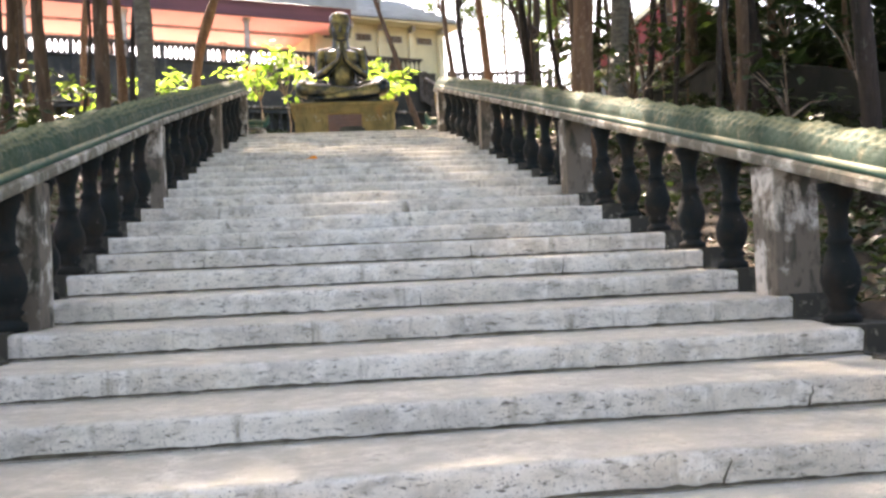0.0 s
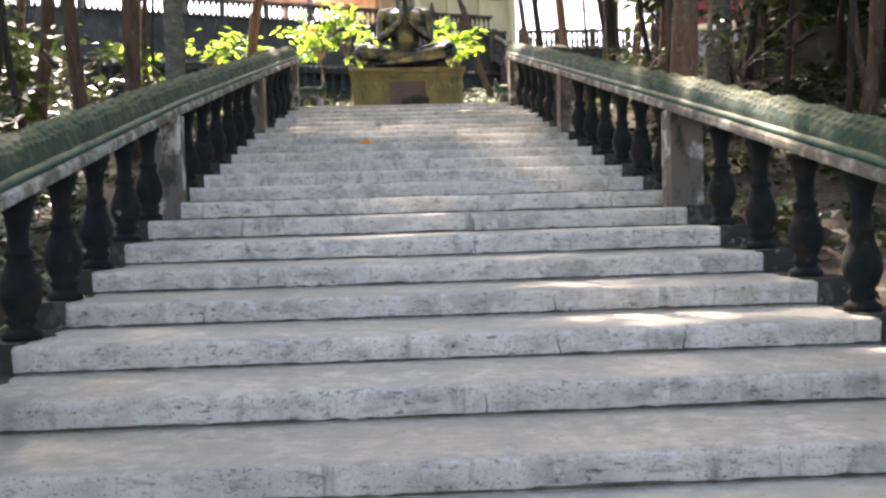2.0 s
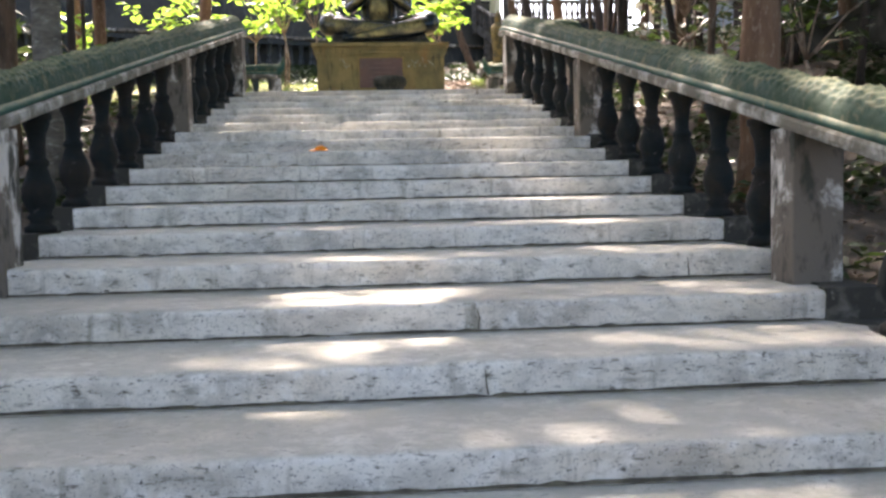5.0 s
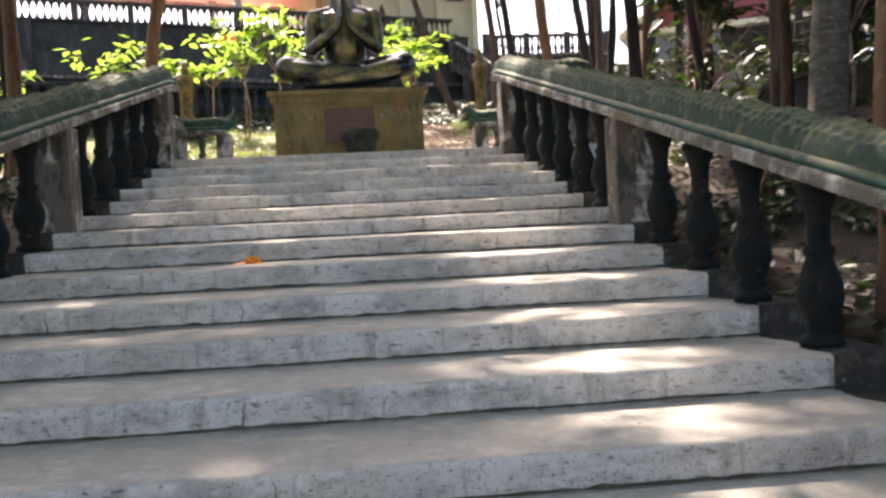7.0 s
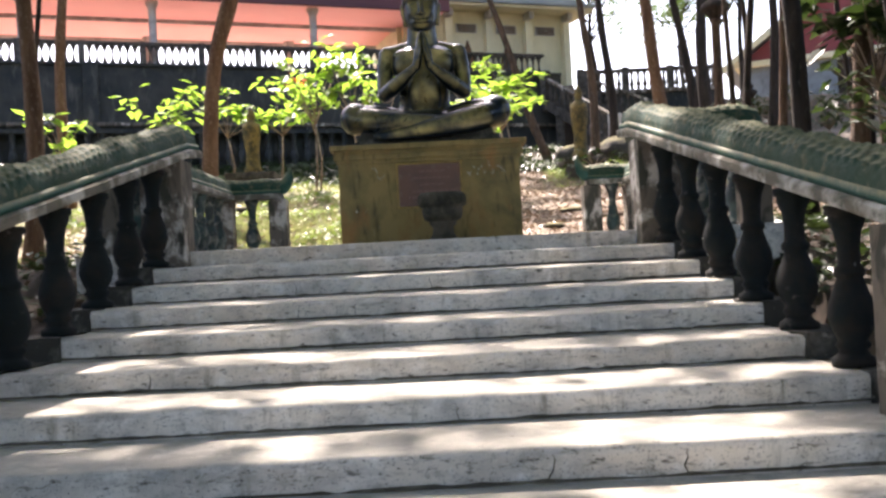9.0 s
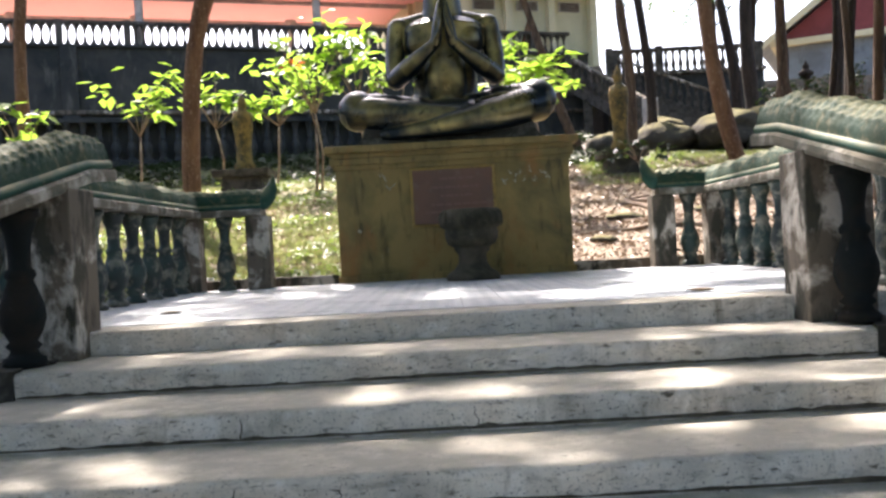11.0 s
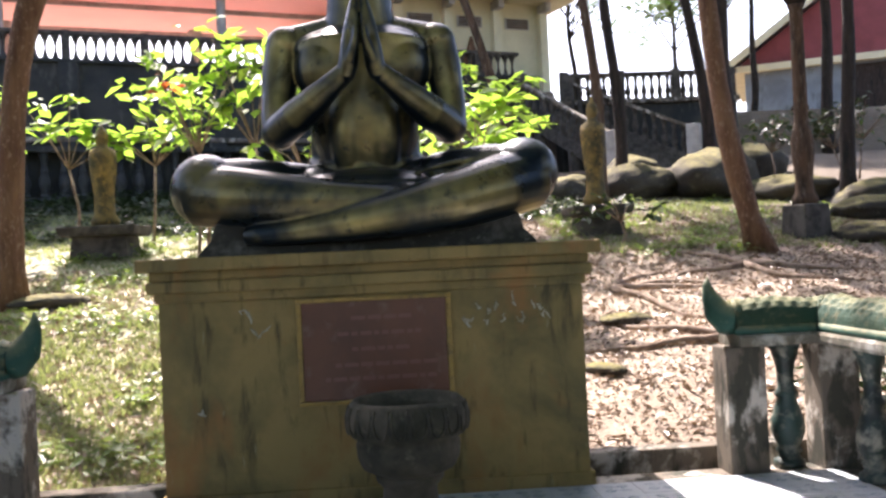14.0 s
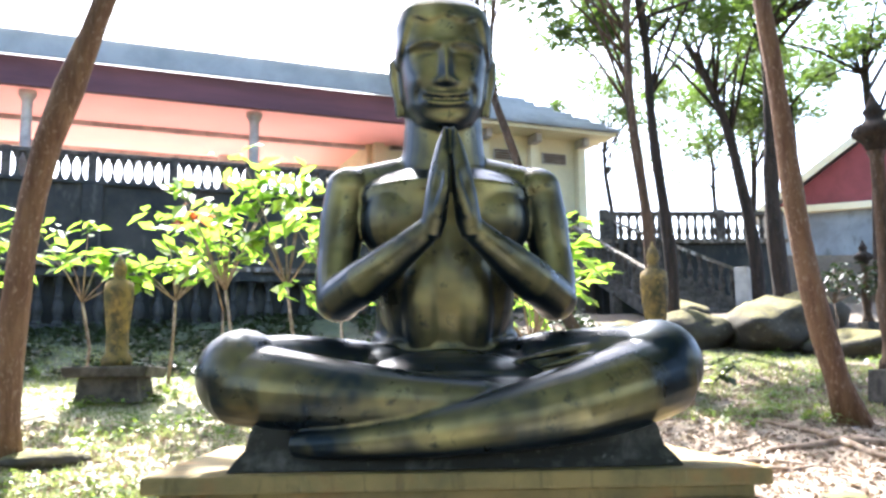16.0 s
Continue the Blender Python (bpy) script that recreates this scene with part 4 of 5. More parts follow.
CORNER = Vector((6.45, 46.6))


def cream_at(s, d, z):
    p = CORNER - WALL_U * s + WALL_N * d
    return (p.x, p.y, z)


def cream_box(s0, s1, d0, d1, z, h):
    return Geo().box(cream_at((s0 + s1) / 2, (d0 + d1) / 2, z), (s1 - s0, d1 - d0, h), ang)


part("wall", cream_box(0, 7.0, 0, 6.0, 9.4, 4.0), M["cream"], cb)
part("soffit", cream_box(-0.75, 7.6, -0.95, 6.9, 13.3, 0.1), M["cream"], cb, bevel=0.01)
rows = ((-0.85, -1.05, 13.41), (-0.55, -0.72, 13.62), (-0.2, -0.36, 13.86), (0.2, 0.02, 14.1), (0.65, 0.42, 14.36), (1.1, 0.85, 14.62))
for a, b, z in rows:
    part("roof_course", cream_box(a, 7.7 - a - 0.85, b, 6.0 - b, z, 0.13), M["roof_grey"], cb, "grey tile course", bevel=0.02)
part("roof", cream_box(1.3, 5.6, 1.1, 4.9, 13.42, 1.5), M["roof_grey"], cb, "grey tiled roof")
for s_ in (0.1, 1.75, 3.4, 5.05, 6.7):
    col = part("column", cream_box(s_ - 0.14, s_ + 0.14, -0.28, -0.003, 9.4, 3.6), M["cream"], cb, bevel=0.02)
    part("bracket", cream_box(s_ - 0.1, s_ + 0.1, -0.6, -0.003, 13.02, 0.27), M["column"], col, bevel=0.03)
for s_ in (0.95, 2.6, 4.25, 5.9):
    v = part("vent", cream_box(s_ - 0.42, s_ + 0.42, -0.05, -0.003, 12.5, 0.34), M["column"], cb, "pale vent frame", bevel=0.01)
    for k in range(4):
        part("louvre", cream_box(s_ - 0.37, s_ + 0.37, -0.075, -0.051, 12.53 + 0.075 * k, 0.045), M["bark"], v, "dark louvre")
for s_ in (2.6, 4.25):
    outline = [(-0.5, 9.5), (0.5, 9.5), (0.5, 10.75), (0.62, 10.8), (0.3, 11.3), (0.0, 12.2), (-0.3, 11.3), (-0.62, 10.8), (-0.5, 10.75)]
    n = len(outline)
    g = Geo().add([cream_at(s_ + a, d, z) for d in (-0.14, -0.003) for a, z in outline], [tuple(range(n)), tuple(range(2 * n - 1, n - 1, -1))] + [(i, (i + 1) % n, n + (i + 1) % n, n + i) for i in range(n)])
    win = part("window_surround", g, M["bark_red"], cb, "brown pointed gable surround")
    part("shutter", cream_box(s_ - 0.36, s_ + 0.36, -0.17, -0.141, 9.6, 1.15), M["bark"], win, "dark timber shutter", bevel=0.01)

# ---- upper stairs and side terrace ----
ut = thing("side_terrace", (8.5, 45, 9.5), "side terrace with dark wall and grey balustrade", "terrace", kind="structure")
part("terrace_block", Geo().box((8.9, 46.1, 6.5), (5.2, 5.0, 3.1)), M["wall"], ut)
part("terrace_edge", Geo().box((8.9, 46.0, 9.6), (5.3, 5.1, 0.12)), M["concrete"], ut, bevel=0.02)
sb = thing("side_terrace_balustrade", (8.5, 43.6, 9.7), "weathered grey balustrade on the side terrace", "balustrade")
part("top_rail", Geo().box((8.9, 43.6, 10.38), (5.2, 0.22, 0.12)), M["baluster_dark"], sb, bevel=0.02)
for i in range(22):
    x = 6.4 + i * 0.235
    if i % 7 == 0:
        part("rail_post", Geo().box((x, 43.6, 9.7), (0.24, 0.24, 0.86)), M["baluster_dark"], sb, bevel=0.015)
    else:
        piece("baluster", BAL_FAR, sb, (x, 43.6, 9.72), 0, 1.12)
us = thing("upper_staircase", (7, 42, 7.6), "narrow dark concrete stairs up to the terrace", "staircase", kind="structure")
# the two sides of the flight, foot and head, which flares towards the foot
SIDES = ((Vector((6.95, 40.5, 7.4)), Vector((5.1, 43.3, 9.35))), (Vector((9.45, 41.6, 7.65)), Vector((6.6, 43.6, 9.35))))
NS = 12
for i in range(NS):
    (a, b), (c, d) = ((foot.lerp(top, i / NS), foot.lerp(top, (i + 1) / NS + 0.02)) for foot, top in SIDES)
    z = 7.45 + 1.95 * (i + 1) / NS
    ring = [(q.x, q.y) for q in (a, c, d, b)]
    part("step", Geo().add([(x, y, z - 0.3) for x, y in ring] + [(x, y, z) for x, y in ring], [(3, 2, 1, 0), (4, 5, 6, 7), (0, 1, 5, 4), (1, 2, 6, 5), (2, 3, 7, 6), (3, 0, 4, 7)]), M["baluster_dark"], us, bevel=0.015)
for foot, top in SIDES:
    aa = math.atan2(top.y - foot.y, top.x - foot.x)
    ub = thing("upper_stair_balustrade", tuple(foot), "grey sloping balustrade of the upper stairs", "balustrade", "upper stair balustrades")
    part("handrail", sweep([foot + Vector((0, 0, 0.85)), top + Vector((0, 0, 0.85))], [(-0.12, 0), (0.12, 0), (0.13, 0.05), (0.12, 0.1), (-0.12, 0.1), (-0.13, 0.05)]), M["concrete"], ub)
    part("string", sweep([foot + Vector((0, 0, 0.0)), top + Vector((0, 0, 0.0))], [(-0.1, -0.22), (0.1, -0.22), (0.1, 0.14), (-0.1, 0.14)]), M["baluster_dark"], ub)
    part("end_post", Geo().box((foot.x, foot.y, foot.z - 0.3), (0.34, 0.34, 1.32), aa), M["column"], ub, bevel=0.02)
    part("end_post", Geo().box((top.x, top.y, top.z - 0.3), (0.28, 0.28, 1.45), aa), M["baluster_dark"], ub, bevel=0.02)
    for i in range(1, 13):
        c = foot.lerp(top, i / 13)
        piece("baluster", BAL_FAR, ub, (c.x, c.y, c.z + 0.13), 0, 1.2)
for q, h in (((SIDES[0][0].lerp(SIDES[0][1], 0.42)), 1.4), (SIDES[0][0].lerp(SIDES[0][1], 0.8), 2.0)):
    part("pier", Geo().box((q.x, q.y, q.z - h), (0.26, 0.26, h - 0.16)), M["baluster_dark"], us, bevel=0.015)

# ---- house on the right ----
hs = thing("house", (18.5, 50, 6.5), "pale blue-grey house with cream trim and red gable roof", "house")
ha, hb = Vector((16.6, 55.0)), Vector((27.0, 50.0))
hu = (hb - ha).normalized()
hn = Vector((-hu.y, hu.x))
h_ang = math.atan2(hu.y, hu.x)


def house_box(s0, s1, d0, d1, z, h):
    p = ha + hu * ((s0 + s1) / 2) + hn * ((d0 + d1) / 2)
    return Geo().box((p.x, p.y, z), (s1 - s0, d1 - d0, h), h_ang)


def house_at(s, d, z):
    p = ha + hu * s + hn * d
    return (p.x, p.y, z)


part("wall", house_box(0, 11, 0, 8.0, 5.0, 7.5), M["blue_wall"], hs)
part("dark_panel", house_box(4.0, 8.5, -0.05, 0.05, 8.4, 4.0), M["bark_dark"], hs, "dark timber panel")
part("cream_band", house_box(-0.6, 11.6, -0.35, 8.2, 12.5, 0.28), M["cream"], hs, bevel=0.02)
g = Geo().add([house_at(a, d, z) for d in (-0.1, 8.0) for a, z in ((-0.3, 12.78), (5.5, 16.9), (11.3, 12.78))], [(0, 2, 1), (3, 4, 5), (0, 3, 5, 2), (0, 1, 4, 3), (1, 2, 5, 4)])
part("gable", g, M["roof_red"], hs, "dull red gable")
for a0, z0, a1, z1 in ((-1.1, 12.4, 5.5, 17.1), (5.5, 17.1, 12.1, 12.4)):
    c = [house_at(a, d, z + e) for e in (0, 0.14) for a, z, d in ((a0, z0, -0.7), (a1, z1, -0.7), (a1, z1, 8.4), (a0, z0, 8.4))]
    rf = part("roof", Geo().add(c, [(3, 2, 1, 0), (4, 5, 6, 7), (0, 1, 5, 4), (1, 2, 6, 5), (2, 3, 7, 6), (3, 0, 4, 7)]), M["roof_grey"], hs, "grey tiled roof slope")
    part("barge_board", sweep([house_at(a0, -0.76, z0 - 0.12), house_at(a1, -0.76, z1 - 0.12)], [(-0.05, -0.04), (0.05, -0.04), (0.05, 0.3), (-0.05, 0.3)]), M["cream"], rf)

# ---- low wall and shed beside the stairs ----
pts = [(8.3 + 0.15 * math.sin(y), y, ground_z(8.3, y)) for y in np.arange(3.0, 27.1, 1.0)]
solo("side_wall", sweep(pts, [(-0.16, -0.4), (0.16, -0.4), (0.16, 0.65), (0.2, 0.65), (0.2, 0.75), (-0.2, 0.75), (-0.2, 0.65), (-0.16, 0.65)]), M["black_wall"], "low dark mouldy wall beside the wooded stairs", "wall", kind="structure")
sh = thing("shed", (12.2, 17, 4.5), "red-brown plank shed among the trees", "shed")
PLANK = mesh_of("plank", Geo().box((0, 0, 0), (0.05, 0.29, 1.7)), M["roof_red"], bevel=0.008)
PLANK_B = mesh_of("plank", Geo().box((0, 0, 0), (0.05, 0.29, 1.7)), M["bark"], bevel=0.008)
for i in range(30):
    piece("plank", PLANK if i % 3 else PLANK_B, sh, (10.9 + 0.01 * (i % 2), 12.2 + 0.3 * i, 3.1 + 0.03 * i), rng.uniform(-1, 1))
part("shed_body", Geo().box((12.5, 16.6, 2.4), (3.1, 9.0, 2.7)), M["bark_dark"], sh)
part("shed_roof", Geo().add([(10.4, 11.8, 5.0), (10.4, 21.5, 5.72), (14.3, 21.5, 6.1), (14.3, 11.8, 5.4), (10.4, 11.8, 5.06), (10.4, 21.5, 5.78), (14.3, 21.5, 6.16), (14.3, 11.8, 5.46)],
     [(3, 2, 1, 0), (4, 5, 6, 7), (0, 1, 5, 4), (1, 2, 6, 5), (2, 3, 7, 6), (3, 0, 4, 7)]), M["roof_grey"], sh, "grey sheet roof")

# ---- boulders and stones ----


def rock(x, y, r, seed, label="rounded boulder with yellow-green moss on top"):
    me = bmesh.new()
    bmesh.ops.create_icosphere(me, subdivisions=4, radius=1.0)
    for v in me.verts:
        k = 1 + 0.2 * noise.noise(v.co * 1.1 + Vector((seed * 7, 0, 0))) + 0.09 * noise.noise(v.co * 3.2 + Vector((seed, 3, 0))) + 0.03 * noise.noise(v.co * 9 + Vector((seed, 1, 4)))
        v.co = Vector((v.co.x * r[0], v.co.y * r[1], v.co.z * r[2])) * k
    m = bpy.data.meshes.new("boulder")
    me.to_mesh(m)
    me.free()
    for p in m.polygons:
        p.use_smooth = True
    m.materials.append(M["rock"])
    ob = new("boulder", m)
    ob.location = (x, y, ground_z(x, y) + r[2] * 0.3)
    ob.rotation_euler = (0, 0, seed * 1.3)
    tagged(ob, label, "boulder", "boulders")


for i, (x, y, r) in enumerate(((8.1, 37.0, (1.5, 1.0, 0.66)), (6.4, 36.9, (0.9, 0.7, 0.5)), (9.6, 38.6, (1.1, 0.8, 0.6)), (9.2, 35.6, (1.0, 0.9, 0.35)), (9.4, 32.6, (0.9, 0.6, 0.25)),
                               (6.8, 38.6, (1.0, 0.7, 0.5)), (8.3, 31.0, (0.5, 0.4, 0.2)), (10.2, 34.0, (1.2, 0.8, 0.35)), (4.9, 36.5, (0.6, 0.5, 0.4)), (10.6, 30.6, (0.9, 0.7, 0.3)))):
    rock(x, y, r, i + 1)
for i, (x, y, r) in enumerate(((3.4, 27.2, (0.42, 0.22, 0.08)), (2.75, 25.6, (0.22, 0.14, 0.06)), (-3.3, 29.2, (0.5, 0.3, 0.12)), (4.7, 27.4, (0.3, 0.2, 0.08)))):
    rock(x, y, r, i + 20, "flat worn stone lying in the earth")


def roots(x, y, seed, reach=1.7, r=0.045):
    rr = random.Random(seed)
    for k in range(5):
        a = rr.uniform(0, 6.28)
        pts, px, py = [], x, y
        for i in range(9):
            pts.append((px, py, ground_z(px, py) + 0.03 - 0.004 * i))
            a += rr.uniform(-0.45, 0.45)
            px, py = px + reach / 8 * math.cos(a), py + reach / 8 * math.sin(a)
        solo("root", Geo().tube(pts, [r * (1 - i / 9.5) + 0.008 for i in range(9)], 8), M["root"], "bare tree root snaking over the earth", "root", "roots", smooth=True)


for i, (x, y) in enumerate(((4.1, 26.2), (3.6, 28.4), (5.6, 29.3))):
    roots(x, y, i)

# ---- planters with standing figures ----


def planter(x, y, w_, h_, figure_h, label):
    z = ground_z(x, y) - 0.05
    t = thing("planter", (x, y, z), label, "planter", "planters with figures")
    part("plinth", Geo().box((x, y, z), (w_ * 0.8, w_ * 0.8, h_ * 0.7), taper=0.9), M["baluster_dark"], t, bevel=0.02)
    part("tray", Geo().box((x, y, z + h_ * 0.7), (w_, w_, h_ * 0.3), taper=1.06), M["baluster_dark"], t, bevel=0.03)
    f = figure_h
    g = Geo().lathe((x, y, z + h_), [(0.2, 0), (0.22, 0.06 * f), (0.16, 0.12 * f), (0.15, 0.3 * f), (0.19, 0.5 * f), (0.21, 0.66 * f), (0.19, 0.74 * f), (0.08, 0.78 * f), (0.09, 0.82 * f), (0.1, 0.87 * f), (0.07, 0.93 * f), (0.03, 0.96 * f), (0.01, 1.0 * f)], 16)
    solo("figurine", g, M["patina"], "small yellowed standing stone figure on a planter", "statue", "garden figures", smooth=True)


planter(-3.4, 32.1, 1.1, 0.5, 1.6, "dark stone planter with square tray on the grass")
planter(4.4, 32.3, 0.95, 0.5, 1.8, "dark stone planter with square tray on bare earth")


def lantern_pillar(lx, ly, k, tall, label):
    """k: size of the carved parts; tall: height of the shaft."""
    lz = ground_z(lx, ly) - 0.1
    lp = thing("lantern_pillar", (lx, ly, lz), label, "pillar", "lantern pillars")
    part("base_block", Geo().box((lx, ly, lz), (0.55 * k, 0.55 * k, 0.6 * k), 0.3, 0.9), M["baluster_dark"], lp, bevel=0.03 * k)
    rings = [(0.21, 0), (0.2, 0.12), (0.15, 0.2), (0.13, 0.4), (0.17, 0.8), (0.18, 1.0), (0.13, 1.2), (0.11, 1.35)]
    rings = [(r_ * k, z_ * k) for r_, z_ in rings] + [(0.1 * k, tall - 0.1), (0.14 * k, tall)]
    part("shaft", Geo().lathe((lx, ly, lz + 0.58 * k), rings, 12), M["bark"], lp, smooth=True)
    top = [(0.1, 0), (0.15, 0.06), (0.2, 0.16), (0.31, 0.24), (0.33, 0.3), (0.28, 0.4), (0.15, 0.46), (0.12, 0.54), (0.16, 0.6), (0.1, 0.7), (0.05, 0.8), (0.012, 0.9)]
    part("lantern_top", Geo().lathe((lx, ly, lz + 0.58 * k + tall - 0.02), [(r_ * k, z_ * k) for r_, z_ in top], 8), M["bark_dark"], lp, "dark carved lantern", smooth=True)


lantern_pillar(7.5, 31.4, 1.0, 3.15, "tall weathered stone pillar with dark carved lantern top")
lantern_pillar(10.3, 37.2, 0.6, 1.2, "short dark stone pillar with carved top among boulders")

# ---- trees ----


def leaf_geo(spots, per, size, rr, droop=0.3):
    """Clumps of folded leaves round the spots (place, radius)."""
    v, f = [], []
    for c, r in spots:
        for _ in range(per):
            d = Vector((rr.gauss(0, 1), rr.gauss(0, 1), rr.gauss(0, 0.7)))
            p = Vector(c) + d * r * 0.55
            a = rr.uniform(0, 6.28)
            t = Vector((math.cos(a), math.sin(a), rr.uniform(-1.0, 0.5) * droop * 2)).normalized()
            s = t.cross(Vector((rr.uniform(-0.5, 0.5), rr.uniform(-0.5, 0.5), 1))).normalized()
            nrm = s.cross(t)
            ln = size * rr.uniform(0.6, 1.25)
            wd = ln * 0.26
            k = len(v)
            v += [tuple(p), tuple(p + t * ln * 0.45 + s * wd + nrm * wd * 0.3), tuple(p + t * ln), tuple(p + t * ln * 0.45 - s * wd + nrm * wd * 0.3)]
            f += [(k, k + 1, k + 2), (k, k + 2, k + 3)]
    return v, f


def crown_mesh(seed, spots, per, size, mat):
    v, f = leaf_geo(spots, per, size, random.Random(seed))
    me = bpy.data.meshes.new("crown")
    me.from_pydata(v, [], f)
    me.materials.append(mat)
    return me


def spread(seed, n, rad, tall):
    rr = random.Random(seed)
    out = []
    while len(out) < n:
        p = Vector((rr.uniform(-1, 1), rr.uniform(-1, 1), rr.uniform(-1, 1)))
        if 0.25 < p.length < 1:
            out.append((Vector((p.x * rad, p.y * rad, p.z * tall)), rr.uniform(0.35, 0.7)))
    return out


CROWNS = []
for i in range(4):
    sp = spread(40 + i, 30, 2.7, 1.5)
    CROWNS.append((crown_mesh(60 + i, sp, 116, 0.21, M["leaf"]), sp))


def tree(x, y, r, h, bark, bend=((0, 0), (0, 0)), crown=True, seed=0, crown_scale=1.0, reach=(0, 0), label="tall slim tree with brown bark and high leafy crown", line=None):
    """bend: sideways drift at half height and at the top."""
    rr = random.Random(seed * 13 + 5)
    z = ground_z(x, y) - 0.15
    t = thing("tree", (x, y, z), label, "tree", "trees")
    pts, rad = [], []
    (bx, by), (tx, ty) = bend
    n = 14
    for i in range(n + 1):
        q = i / n
        b = 4 * q * (1 - q)
        pts.append((x + bx * b + tx * q + 0.07 * math.sin(q * 9 + seed), y + by * b + ty * q + 0.05 * math.cos(q * 7 + seed), z + h * q))
        rad.append(r * (1 - 0.55 * q) * (1.0 + 0.55 * max(0, 1 - q * 14)) * (1 + 0.06 * math.sin(seed + i * 2.1)))
    if line:
        run = np.linspace(z, line[-1][2], n + 1)
        pts = [(float(np.interp(q, [p[2] for p in line], [p[0] for p in line])), float(np.interp(q, [p[2] for p in line], [p[1] for p in line])), float(q)) for q in run]
        rad = [r * (1 - 0.4 * i / n) * (1.5 if i == 0 else 1.0 + 0.35 * math.exp(-((q - 9.05) / 0.4) ** 2)) for i, q in enumerate(run)]
    g = Geo().tube(pts, rad, 12)
    top = Vector(pts[-1])
    hub = top + Vector((reach[0], reach[1], 0.6))
    if crown:
        me, sp = CROWNS[seed % 4]
        for c, _ in sp[:12]:
            e = hub + c * crown_scale
            start = Vector(pts[rr.randint(9, 13)])
            mid = start.lerp(e, 0.5) + Vector((0, 0, 0.25))
            g.tube([start, mid, e], [r * 0.3, r * 0.2, 0.015], 6)
    part("trunk", g, bark, t, smooth=True)
    if crown:
        ob = piece("crown", me, t, tuple(hub), 0, crown_scale)
        tagged(ob, "sparse green foliage")


B, BR, BD, BG = M["bark"], M["bark_red"], M["bark_dark"], M["bark_grey"]
